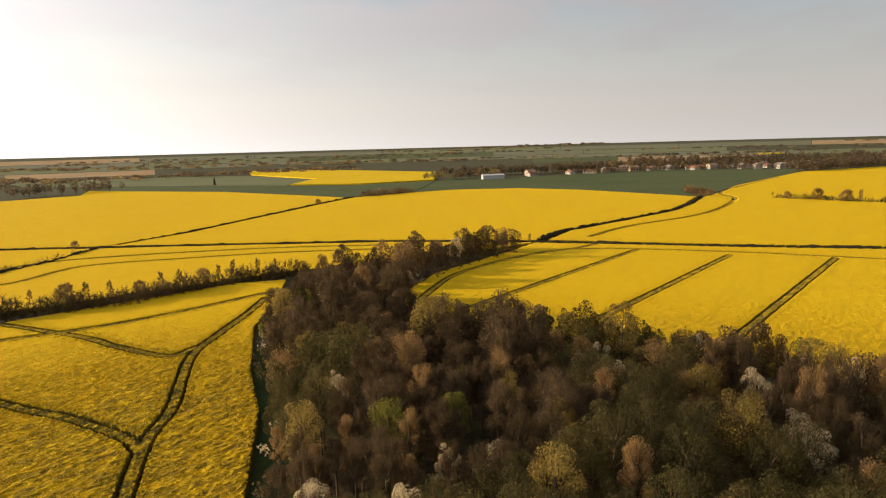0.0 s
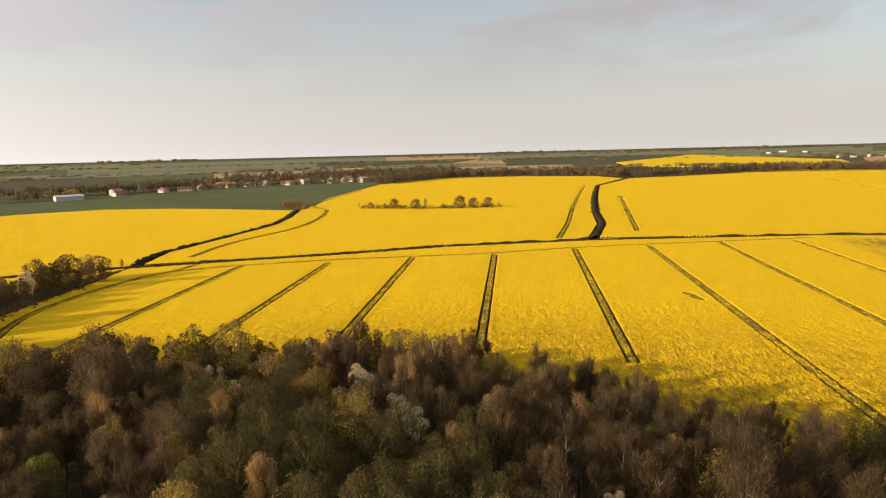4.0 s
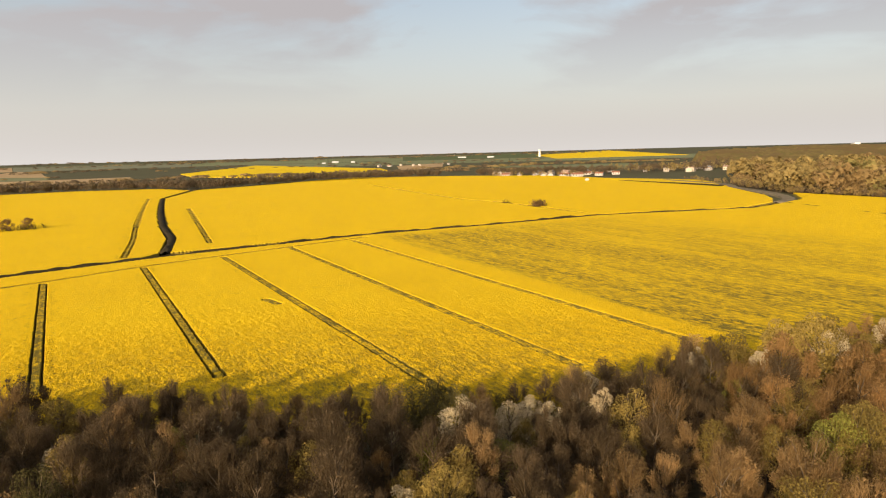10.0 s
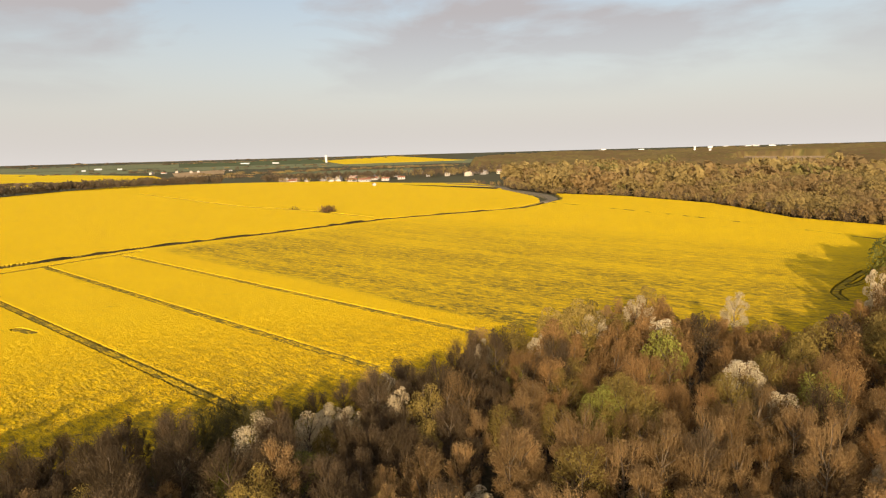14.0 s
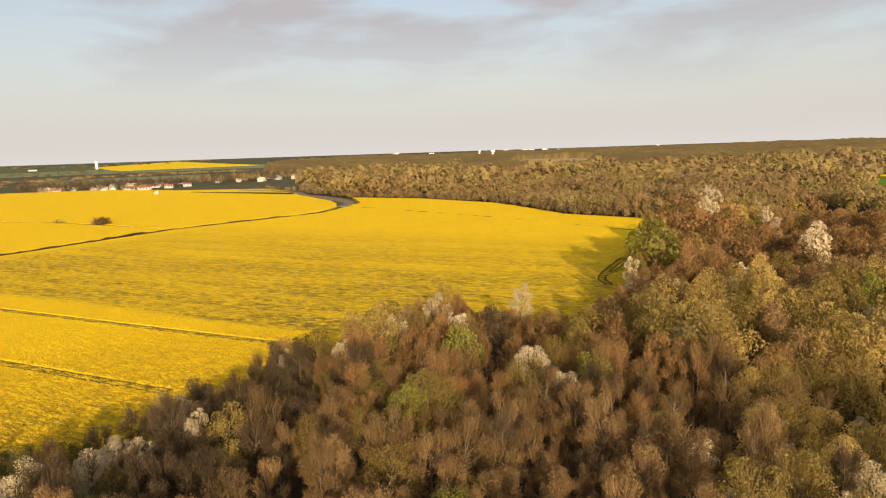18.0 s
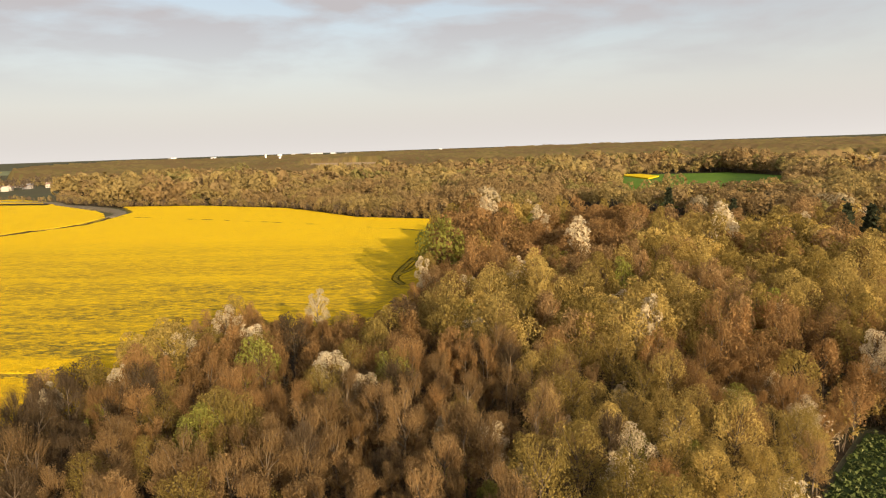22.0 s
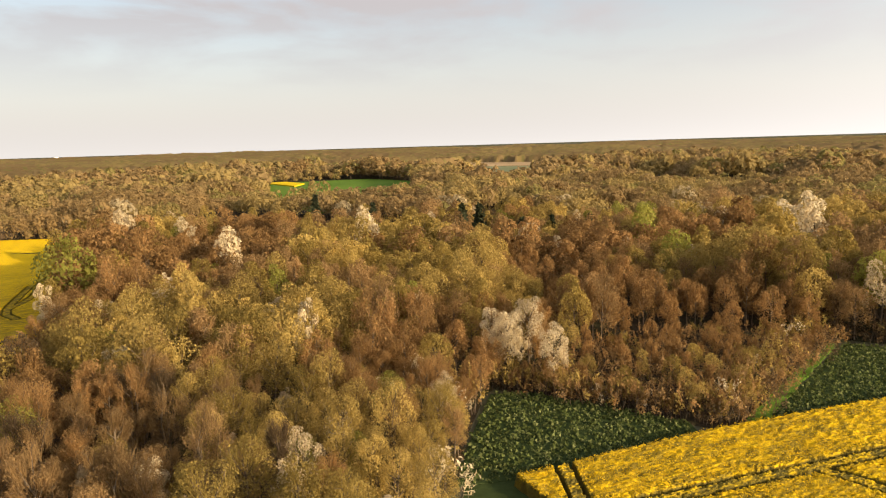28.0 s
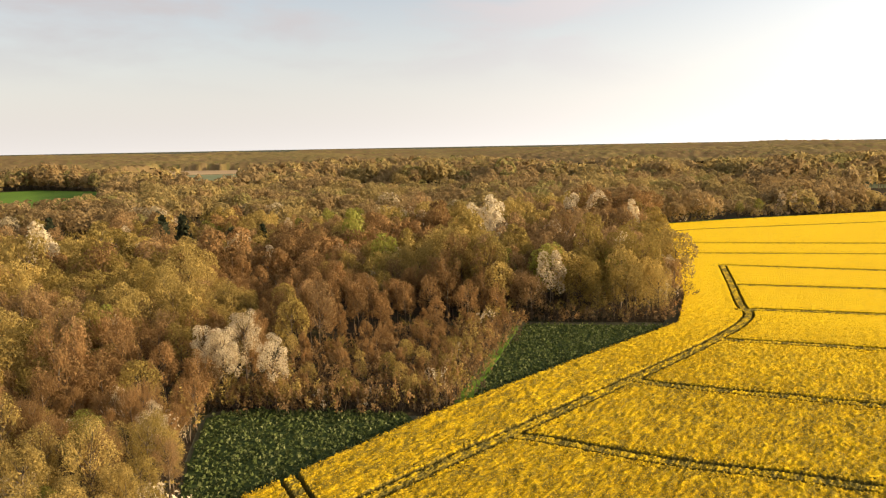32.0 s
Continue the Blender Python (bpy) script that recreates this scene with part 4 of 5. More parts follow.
def distant_canopy():
    """The forest from 780 m out: a closed canopy of crowns, with stands of other heights and kinds."""
    radii = 780 * 1.013 ** np.arange(118)
    a = np.radians(np.arange(88, 262, 0.26))
    r, b = np.meshgrid(radii, a, indexing="ij")
    g = np.random.default_rng(9)
    r, b = r * (1 + g.uniform(-0.005, 0.005, r.shape)), b + g.uniform(-0.0016, 0.0016, r.shape)
    x, y = r * np.sin(b), r * np.cos(b)
    ok = inside(FOREST, x, y)
    for c in CLEARINGS:
        ok &= ~inside(c, x, y)
    hill = np.clip((r - 850) / 700, 0, 1) * (smooth_noise(x, y, 420, 19) - 0.35) * 16
    z = 7.5 + hill + 3.0 * np.clip((smooth_noise(x, y, 190, 14) - 0.5) * 4, -1, 1) + 3 * (smooth_noise(x, y, 70, 16) - 0.5) + g.uniform(-1, 1, x.shape) * 2.4
    z = np.where(ok, z, 0.1) + rise(x, y)
    n, m = r.shape
    i, j = [q.ravel() for q in np.meshgrid(np.arange(n - 1), np.arange(m - 1), indexing="ij")]
    f = np.stack([i * m + j, i * m + j + 1, (i + 1) * m + j + 1, (i + 1) * m + j], -1)[:, ::-1]
    ok, x, y, z = ok.ravel(), x.ravel(), y.ravel(), z.ravel()
    f = f[ok[f].any(1)]
    order = list(KINDS)
    kind = np.array([order.index(k) for k in kind_of(x[f[:, 0]] / 3, y[f[:, 0]] / 3 - 80, 2)])
    me = mesh_of("distant_forest", np.stack([x, y, z], -1), f, [CANOPY[k] for k in KINDS], kind, {"tone": np.clip(g.uniform(0, 0.6, len(x)) + 0.5 * smooth_noise(x, y, 130, 23), 0, 1)})
    return tagged(new("distant_forest", me), "brown forest canopy running to the horizon", "trees", kind="stuff")


def plant_woods():
    set_trees = BLOSSOM + BLOSSOM_SOUTH
    single, rest, count = [], [], {}
    rows = rows_of(WOOD, 2.75, 24, 73, 1) + rows_of(FOREST, 2.75, 24, 73, 12)
    for px, py, k, s, t in sorted(rows, key=lambda q: math.hypot(q[0], q[1])):
        if min((px - q[0]) ** 2 + (py - q[1]) ** 2 for q in set_trees) < 4.2:
            continue
        if inside(YOUNG, np.array(px), np.array(py)) and k in ("brown", "fresh", "white"):
            k = "rust"
        if k == "white":
            s *= 0.9
        count[k] = count.get(k, 0) + 1
        (single if count[k] <= 290 else rest).append((px, py, k, s, t))
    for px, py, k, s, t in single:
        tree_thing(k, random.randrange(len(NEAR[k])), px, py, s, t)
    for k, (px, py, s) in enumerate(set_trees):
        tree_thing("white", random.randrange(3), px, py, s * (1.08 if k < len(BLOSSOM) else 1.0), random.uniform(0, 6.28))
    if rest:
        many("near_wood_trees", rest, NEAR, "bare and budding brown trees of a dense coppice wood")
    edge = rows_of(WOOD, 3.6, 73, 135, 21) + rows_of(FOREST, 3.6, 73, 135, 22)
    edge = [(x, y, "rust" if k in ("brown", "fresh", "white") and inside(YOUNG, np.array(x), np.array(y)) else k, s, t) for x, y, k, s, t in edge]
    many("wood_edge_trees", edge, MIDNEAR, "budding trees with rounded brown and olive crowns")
    extra = [(x, y, "dark", 0.8 + 0.5 * random.random(), random.uniform(0, 6)) for x, y in ((70, -173), (66, -176), (62, -172), (57, -178), (53, -176), (47, -186), (43, -191), (60, -181), (38, -196), (118, -205), (150, -215), (88, -214))]
    extra += [(random.uniform(-62, 8), random.uniform(-222, -192), "white", random.uniform(0.75, 1.05), random.uniform(0, 6)) for k in range(26)]
    extra += [(x, y, "white", random.uniform(0.8, 1.1), random.uniform(0, 6)) for x, y in ((-76, -246), (-110, -257), (-118, -258), (-146, -262), (-152, -264), (-170, -268), (30, -160), (8, -170), (-30, -130), (-44, -150), (150, -150), (180, -158), (205, -172))]
    many("middle_wood_trees", extra + rows_of(WOOD, 5.2, 135, 240, 21) + rows_of(FOREST, 5.2, 135, 240, 25), MIDDLE, "brown and olive budding trees of a spring forest")
    many("far_forest_trees", rows_of(FOREST, 6.6, 240, 430, 31), FAR, "rounded brown crowns of a large forest in bud", mass=True)
    many("outer_forest_trees", rows_of(FOREST, 9.4, 430, 800, 33, 1.25), MISTY, "brown crowns of a large forest seen from far off", mass=True)
    distant_canopy()
    # shrubs along the edges of the wood
    shrubs = []
    for poly, seed in ((WOOD, 41), (FOREST, 45)):
        x, y = spots(poly, 1.95, 20, 270, seed)
        d = line_distance([*poly, poly[0]], x, y)
        ok = (d < 4.2) & (scatter_hash(x, y, 77) < 0.75)
        x, y = x[ok], y[ok]
        shrubs += list(zip(x, y, kind_of(x, y, 4), 0.7 + 0.9 * scatter_hash(x, y, 8), scatter_hash(x, y, 6) * 6.28))
    x, y = spots(YOUNG, 1.8, 20, 270, 47)
    shrubs += list(zip(x, y, ["rust" if q < 0.6 else "brown" if q < 0.85 else "olive" for q in scatter_hash(x, y, 5)], 0.7 + 0.7 * scatter_hash(x, y, 8), scatter_hash(x, y, 6) * 6.28))
    many("edge_shrubs", shrubs, BUSH, "tangled brown and olive shrubs along the wood's edge", "shrubs")


plant_woods()

# ---- far land: fields, ditches, tree belts ----
sheet("wheat_field_north", [(140, 352), (119, 380), (91, 423), (55, 456), (8, 457), (-19, 440), (-4, 600), (47, 606), (124, 646), (239, 688), (359, 645), (318, 576), (195, 429)], MAT_GREEN, 0.3, "deep green field of young wheat below a village")
sheet("wheat_field_northwest", [(-21, 443), (-57, 409), (-83, 430), (-165, 500), (-305, 565), (-350, 640), (-215, 612), (-137, 578), (-69, 566), (-5, 600)], MAT_GREEN, 0.25, "green wheat field between yellow rape fields")
sheet("pale_wheat_field", [(-140, 586), (-215, 620), (-350, 652), (-450, 700), (-569, 842), (-359, 864), (-250, 848), (-137, 695)], MAT_PALE_HAZE, 0.2, "pale green pasture on a slope")
sheet("rape_field_distant", [(-301, 1024), (-150, 962), (-7, 797), (-6, 606), (-69, 571), (-136, 585), (-133, 695), (-248, 855)], MAT_FARCROP, 1.1, "distant yellow rapeseed field")
sheet("rape_field_hill", [(1139, 976), (1995, 1379), (1314, 588), (962, 403), (855, 509), (934, 773)], MAT_FARCROP, 1.1, "distant yellow rapeseed field on a rise")
sheet("rape_field_horizon", [(3000, 560), (3900, 300), (2385, -80), (2221, 341)], MAT_FARCROP, 1.1, "thin yellow rapeseed field near the horizon")
sheet("rape_patch", [(615, 1280), (650, 1345), (700, 1330), (670, 1270)], MAT_FARCROP, 1.1, "small bright yellow field beyond the village")
sheet("ploughed_field", [(1060, 1260), (1119, 1574), (1650, 2100), (1503, 1815)], MAT_TAN, 0.2, "bare tan ploughed field on a rise")
sheet("ploughed_slope", [(1572, 658), (1900, 640), (1298, 441), (1137, 470)], MAT_TAN, 0.25, "bare orange-tan ploughed slope")
sheet("dry_grass_strip", [(612, 50), (673, 36), (541, -50), (512, -40)], MAT_DITCH, 1.0, "dull strip of dry grass between rape fields")
sheet("rape_field_village", [(660, 50), (700, 62), (640, -30), (548, -50)], MAT_FARCROP, 1.1, "yellow field below the village houses")
sheet("forest_meadow", [(330, -560), (250, -520), (150, -285), (184, -262), (270, -340), (400, -490)], MAT_BRIGHT, 0.3, "bright green meadow in the forest")
sheet("forest_rape", [(330, -445), (362, -466), (396, -488), (385, -506), (345, -480)], MAT_FARCROP, 1.2, "small yellow rape field in the forest")
sheet("farm_meadow", [(400, -775), (240, -520), (110, -620), (150, -870), (330, -840)], MAT_PALE_HAZE, 0.3, "pale green meadow by a farm")
sheet("farm_stubble", [(340, -850), (162, -880), (172, -1000), (420, -1050)], MAT_TAN, 0.3, "tan stubble field by a farm")
sheet("far_stubble", [(1100, -640), (1500, -900), (1750, -800), (1300, -560)], MAT_TAN, 0.3, "pale stubble field far off in the forest")
sheet("grass_verge", [(-72, -211), (-91, -240), (-130, -252), (-187, -264), (-188, -270), (-130, -259), (-90, -246), (-66, -214)], MAT_BRIGHT, 0.25, "bright green grass verge at the wood's edge")
sheet("wood_pasture", [(-150, -420), (-330, -520), (-420, -480), (-300, -400)], MAT_PALE_HAZE, 0.25, "pale clearing in the forest")


def patchwork():
    """The farmland out to the horizon: one field in each cell of a rough ring plan."""
    mats = [(MAT_GREEN, "distant green wheat field"), (MAT_PALE_HAZE, "distant pale pasture"), (MAT_PALE_HAZE, "distant pale green field"), (MAT_TAN, "distant bare tan field"), (MAT_DULL_HAZE, "distant dull green field"), (MAT_DULL_HAZE, "distant grey-green field")]
    rings = [1080, 1420, 1900, 2600, 3500, 4600]
    for i, (r0, r1) in enumerate(zip(rings, rings[1:])):
        b = -46.0
        while b < 86:
            step = random.uniform(6, 13)
            c, half = b + step / 2, step / 2 * 0.995
            mat, label = random.choice(mats)
            k = 0.992
            poly = [(math.sin(radians(q)) * r, math.cos(radians(q)) * r) for q, r in ((c - half, r0 / k), (c, r0 / k * random.uniform(1, 1.03)), (c + half, r0 / k), (c + half, r1 * k), (c, r1 * k), (c - half, r1 * k))]
            mid = Vector(poly[1]).lerp(Vector(poly[4]), 0.5)
            if not any(math.hypot(mid.x - q[0], mid.y - q[1]) < 420 for q in ((1400, 950), (1200, 620), (1350, 1700), (1500, 560), (-150, 900), (2900, 280))) or r0 > 3000:
                sheet("distant_field", poly, mat, 0.15, label)
            b += step


patchwork()


def scrub(name, line, wide, tall, label, mat=None):
    """Rough dark growth along a ditch: an uneven ribbon with a body."""
    line = curve_line(line, 14)
    pts = [line[0]]
    for q in line[1:]:
        if math.hypot(q[0] - pts[-1][0], q[1] - pts[-1][1]) > 1.1:
            pts.append(q)
    prof = [(-0.5, 0.0), (-0.42, 0.75), (-0.15, 1.0), (0.15, 1.0), (0.42, 0.75), (0.5, 0.0)]
    v, f = [], []
    for i, p in enumerate(pts):
        a, b = Vector(pts[max(i - 1, 0)]), Vector(pts[min(i + 1, len(pts) - 1)])
        n = Vector((-(b - a).y, (b - a).x)).normalized()
        w = wide * random.uniform(0.75, 1.2)
        for s, h in prof:
            s += random.uniform(-0.05, 0.05)
            v.append((p[0] + n.x * s * w, p[1] + n.y * s * w, h * tall * random.uniform(0.55, 1.35)))
        if i:
            k = (i - 1) * 6
            f += [(k + j, k + j + 1, k + j + 7, k + j + 6) for j in range(5)]
    return tagged(new(name, mesh_of(name, v, f, [mat or MAT_DITCH])), label, "ditch", kind="stuff")


scrub("ditch_growth", DITCH, 2.0, 1.35, "dark brown growth along a straight field ditch")
scrub("ditch_growth_north", N_DITCH, 2.2, 1.6, "dark growth along a curving field ditch")
scrub("ditch_growth_northwest", NW_DITCH, 1.7, 1.4, "dark growth along a field ditch")
scrub("hedge_ditch_growth", HEDGE_DITCH, 3.2, 1.6, "low dark hedge across a rape field")
scrub("ditch_growth_west", [(-118, 165), (-114, 186), (-113, 210)], 2.5, 1.5, "dark growth along a short ditch")
strip("farm_lane", [(640, -2), (560, -44), (511, -49), (470, -60), (437, -66), (401, -66), (378, -58)], 6.0, MAT_TRACK, 1.3, "grey-brown farm lane bending round a field")
strip("field_path", [(376, -60), (330, -82), (262, -112), (196, -134)], 1.6, MAT_DITCH, 1.25, "narrow dark path across a rape field")
# dark sheet standing in for the wood-edge shadow on the ground
strip("field_margin", [(-28, 100), (-24.5, 84), (-19.5, 66), (-15.5, 50), (-5.5, 20), (5.5, -20), (15, -44), (19.5, -53)], 5.5, MAT_SOIL_SHADE, 0.06, "dark green strip between field and wood, shade put into its colour")
strip("wood_edge_grass", [(-3.5, -74.5), (-8, -88), (-15, -109)], 1.8, MAT_BRIGHT, 0.3, "sunlit strip of bright grass beside the young trees")


# the pockets of leafy green crop by the wood
def leafy(name, poly, label, step=0.75):
    sheet(name + "_soil", poly, MAT_SOIL_SHADE, 0.12, "dark soil under a leafy green crop")
    g = np.random.default_rng(5)
    p = np.array(poly)
    x, y = [q.ravel() for q in np.meshgrid(np.arange(p[:, 0].min(), p[:, 0].max(), step), np.arange(p[:, 1].min(), p[:, 1].max(), step))]
    x, y = x + g.normal(size=x.shape) * 0.16, y + g.normal(size=x.shape) * 0.16
    ok = inside(poly, x, y)
    x, y = x[ok], y[ok]
    at = np.repeat(np.stack([x, y, np.full(x.shape, 0.32)], -1), 9, 0)
    at += g.normal(size=at.shape) * np.array([0.2, 0.2, 0.11])
    v, f = flakes(g, at, 0.27)
    me = mesh_of(name, v, f, [MAT_LEAFY], values={"tone": np.repeat(g.uniform(0, 1, len(x)), 27)})
    return tagged(new(name, me), label, "crop", kind="stuff")


MAT_LEAFY = leaf_mat("leafy_crop", [(0.0, (0.045, 0.06, 0.016)), (0.5, (0.09, 0.11, 0.03)), (1.0, (0.2, 0.21, 0.08))], "tone", 0.2, 0.6)
leafy("leafy_crop_pocket", [(16.5, -54.5), (1.5, -69.5), (3, -72.8), (11, -73.6), (22, -75.4), (26.4, -73), (24.5, -62), (22, -51)], "dark green leafy crop in a pocket between wood and rape")
leafy("leafy_crop_wedge", [(-4.5, -75.5), (-19, -88), (-41, -106.5), (-17, -109.5)], "green leafy crop wedge beside the young wood")


# ---- hedges, belts and single trees ----
def belt(rows, line, wide, step, kinds, size, seed):
    """Adds trees in a band along a line to rows."""
    g = np.random.default_rng(seed)
    for (x0, y0), (x1, y1) in zip(line, line[1:]):
        d = math.hypot(x1 - x0, y1 - y0)
        for k in range(max(int(d * wide / step ** 2), 1)):
            t, o = g.uniform(), g.uniform(-0.5, 0.5) * wide
            rows.append((x0 + (x1 - x0) * t - (y1 - y0) / d * o, y0 + (y1 - y0) * t + (x1 - x0) / d * o, kinds[int(g.integers(0, len(kinds)))], size * g.uniform(0.7, 1.3), g.uniform(0, 6.28)))


BARE = ("umber", "brown", "umber", "olive")
W_HEDGE = [(-150, 86), (-83, 121), (-66, 130), (-48, 150), (-34, 158)]
rows = []
belt(rows, W_HEDGE, 3.5, 0.95, ("umber", "umber", "moss"), 1.25, 1)
belt(rows, [(-34, 158), (-10, 172), (16, 188)], 4, 1.6, ("umber", "brown"), 0.9, 2)
belt(rows, [(-125, 155), (-116, 180), (-113, 206)], 2.5, 1.8, ("umber", "brown"), 0.7, 3)
belt(rows, [(27.5, -64), (28.5, -75), (18, -76.5), (10, -74.8), (0, -73), (-4.5, -78)], 2.6, 1.2, ("brown", "rust", "umber", "olive"), 0.9, 9)
belt(rows, [(-4.5, -78), (-9, -92), (-16, -111.5), (-28, -110.5), (-41, -109), (-52, -128)], 2.4, 1.3, ("umber", "rust", "umber", "brown"), 0.95, 10)
many("field_hedge", rows, BUSH, "dark overgrown field hedge of bare shrubs", "hedge")
rows = []
belt(rows, [(168, 328), (181, 312), (190, 300), (205, 286), (226, 273)], 3, 1.2, ("umber", "dark"), 1.0, 4)
belt(rows, [(143, 352), (147, 368), (148, 392)], 6, 1.8, ("umber", "brown"), 1.2, 5)
belt(rows, [(348, 62), (352, 66)], 6, 0.9, ("umber", "rust"), 1.3, 6)
belt(rows, [(371, 86), (372, 89)], 4, 0.9, ("umber",), 0.8, 7)
belt(rows, [(-50, 410), (-36, 424), (-20, 442)], 7, 1.8, ("umber", "brown"), 1.4, 8)
many("hedgerow_bushes", rows, BUSH, "dark bushes in a row between rape fields", "hedge")

SINGLE = [(-122, 213, .6, "broad"), (-80, 134, .8, "broad"), (-78, 132, .7, "brown"), (-75, 133, .65, "umber"), (-68, 142, .6, "broad"), (-61, 147, .6, "umber"), (-57, 151, .75, "broad"), (-54, 153, .65, "umber"), (-46, 158, .6, "umber"),
          (-42, 160, .6, "brown"), (-28, 171, .8, "broad"), (-90, 125, .6, "umber"), (-96, 121, .55, "brown"), (27, 199, .55, "brown"), (-69, 362, .7, "broad"), (-211, 607, .8, "dark"), (-85, 130, .6, "brown"), (-72, 137, .55, "umber"), (-64, 144, .6, "umber"), (-51, 155, .6, "umber")]
SINGLE_EAST = [(181, 311, 1.3, "broad"), (172, 322, .85, "broad"), (188, 300, 1.1, "broad"), (192, 296, .8, "brown"), (207, 285, 1.35, "broad"), (213, 281, 1.25, "broad"), (220, 277, 1.2, "broad"), (146, 384, .9, "broad"), (149, 370, .8, "broad"), (145, 350, .95, "broad"),
               (-125, -255, .95, "fresh"), (-134, -257, 1.0, "fresh")]
for x, y, s, k in SINGLE + SINGLE_EAST:
    tree_thing(k, random.randrange(2), x, y, s * (0.66 if k == "broad" else 1.0), random.uniform(0, 6.28))
# the dense group where hedge and ditch meet
for k in range(26):
    t = random.random()
    tree_thing(random.choice(("umber", "brown")), random.randrange(4), -6 + 27 * t + random.uniform(-3, 3), 171 + 17 * t + random.uniform(-3, 3), 0.48 + 0.15 * t * random.uniform(0.8, 1.2), random.uniform(0, 6.28))

rows = []
belt(rows, [(318, 585), (446, 652), (524, 597), (567, 508), (545, 446), (610, 432), (697, 426), (790, 345), (815, 280)], 34, 4.4, ("umber", "umber", "umber", "moss"), 0.95, 11)
belt(rows, [(230, 780), (380, 760), (470, 760), (560, 800)], 90, 7.5, ("umber", "dark", "moss", "umber"), 1.1, 12)
belt(rows, [(0, 690), (90, 680), (150, 720), (240, 760)], 30, 5, ("umber", "moss", "dark"), 0.9, 13)
belt(rows, [(-16, 610), (20, 625), (60, 640)], 18, 5, ("umber", "brown", "fresh"), 0.8, 14)
belt(rows, [(820, 230), (850, 150), (830, 60)], 60, 6.5, ("umber", "moss", "umber"), 0.9, 15)
belt(rows, [(850, 60), (920, -30), (1000, -90)], 90, 9, ("umber", "olive", "umber"), 1.0, 16)
belt(rows, [(-345, 500), (-300, 530), (-280, 560)], 26, 7, ("umber", "dark"), 0.9, 17)
belt(rows, [(640, -20), (560, -48)], 8, 5, BARE, 0.5, 19)
belt(rows, [(140, 655), (210, 692), (280, 690), (365, 672), (400, 700)], 30, 6, ("umber", "brown", "moss"), 0.55, 20)
belt(rows, [(120, 730), (260, 745), (420, 720), (520, 690)], 60, 7, ("umber", "moss", "umber", "brown"), 0.85, 29)
belt(rows, [(780, 205), (798, 150), (770, 105), (800, 66)], 14, 6, ("umber", "brown", "olive"), 0.6, 26)
belt(rows, [(222, -165), (263, -145), (340, -144), (408, -117), (452, -78), (540, -54), (620, -60)], 9, 2.6, ("brown", "olive", "umber"), 0.5, 27)
belt(rows, [(-330, -306), (-187, -267), (-130, -255)], 8, 2.6, ("brown", "olive", "umber"), 0.5, 28)
many("tree_belts", rows, BELT, "belts of bare grey-brown trees between fields and houses", "trees", mass=True)
rows = []
belt(rows, [(-900, 1000), (-477, 740), (-411, 790), (-254, 975), (-116, 985)], 120, 26, ("umber", "umber", "brown"), 0.8, 21)
belt(rows, [(-1400, 1700), (-613, 1338), (-359, 1388), (-173, 1432), (60, 1380)], 160, 34, ("umber", "brown"), 0.9, 22)
belt(rows, [(600, 860), (850, 760), (960, 560), (1010, 330), (1010, 120)], 70, 20, ("umber", "brown"), 0.8, 23)
belt(rows, [(420, 1400), (620, 1380), (900, 1500)], 60, 26, ("umber", "dark"), 0.8, 24)
belt(rows, [(1150, 420), (1350, 300), (1500, 100), (1500, -50)], 140, 26, ("brown", "olive", "umber"), 0.8, 25)
for k in range(46):
    r, b = random.uniform(1300, 4300), radians(random.uniform(-46, 92))
    x, y = math.sin(b) * r, math.cos(b) * r
    w = random.uniform(120, 420)
    belt(rows, [(x - math.cos(b) * w, y + math.sin(b) * w), (x + math.cos(b) * w, y - math.sin(b) * w)], 45, 32, ("umber", "umber", "brown", "dark"), r / 3600 + 0.3, 100 + k)
many("distant_woods", rows, VAST, "far belts of grey-brown woodland across the plain", "trees", mass=True)


# ---- flower heads standing above the near rape ----
def flower_heads(name, poly, lines, thin, step, reach, label):
    g = np.random.default_rng(17)
    p = np.clip(np.array(poly), -reach, reach)
    x, y = [q.ravel() for q in np.meshgrid(np.arange(p[:, 0].min(), p[:, 0].max(), step), np.arange(p[:, 1].min(), p[:, 1].max(), step))]
    x, y = x + g.uniform(-0.5, 0.5, x.shape) * step, y + g.uniform(-0.5, 0.5, x.shape) * step
    r = np.hypot(x, y)
    ok = inside(poly, x, y) & (r > 46) & (g.uniform(0, 1, x.shape) < np.clip((reach - r) / 40, 0, 1)) & ~((x < -12) & (np.abs(y) < -0.55 * x))
    x, y = x[ok], y[ok]
    d = np.minimum.reduce([line_distance(curve_line(q) if len(q) > 2 else q, x, y) for q in lines])
    ok = d > 1.15
    if thin is not None:
        ok &= thin(x, y) < g.uniform(0, 1, x.shape)
    x, y = x[ok], y[ok]
    at = np.stack([x, y, 1.28 + g.normal(size=x.shape) * 0.1], -1)
    v, f = flakes(g, at, 0.115, np.tile((0.0, 0.0, 0.7), (len(x), 1)), 0.7)
    me = mesh_of(name, v, f, [MAT_HEADS], values={"tone": np.repeat(g.uniform(0, 1, len(x)), 3)})
    return tagged(new(name, me), label, "flowers", kind="stuff")


MAT_HEADS = leaf_mat("flower_heads", [(0.0, (0.34, 0.215, 0.014)), (0.3, (0.53, 0.335, 0.012)), (1.0, (0.70, 0.455, 0.013))], "tone", 0.25, 0.5)
flower_heads("rape_flowers_west", WEST, WEST_TRACKS, None, 0.165, 132, "loose yellow flower heads of the near rapeseed")
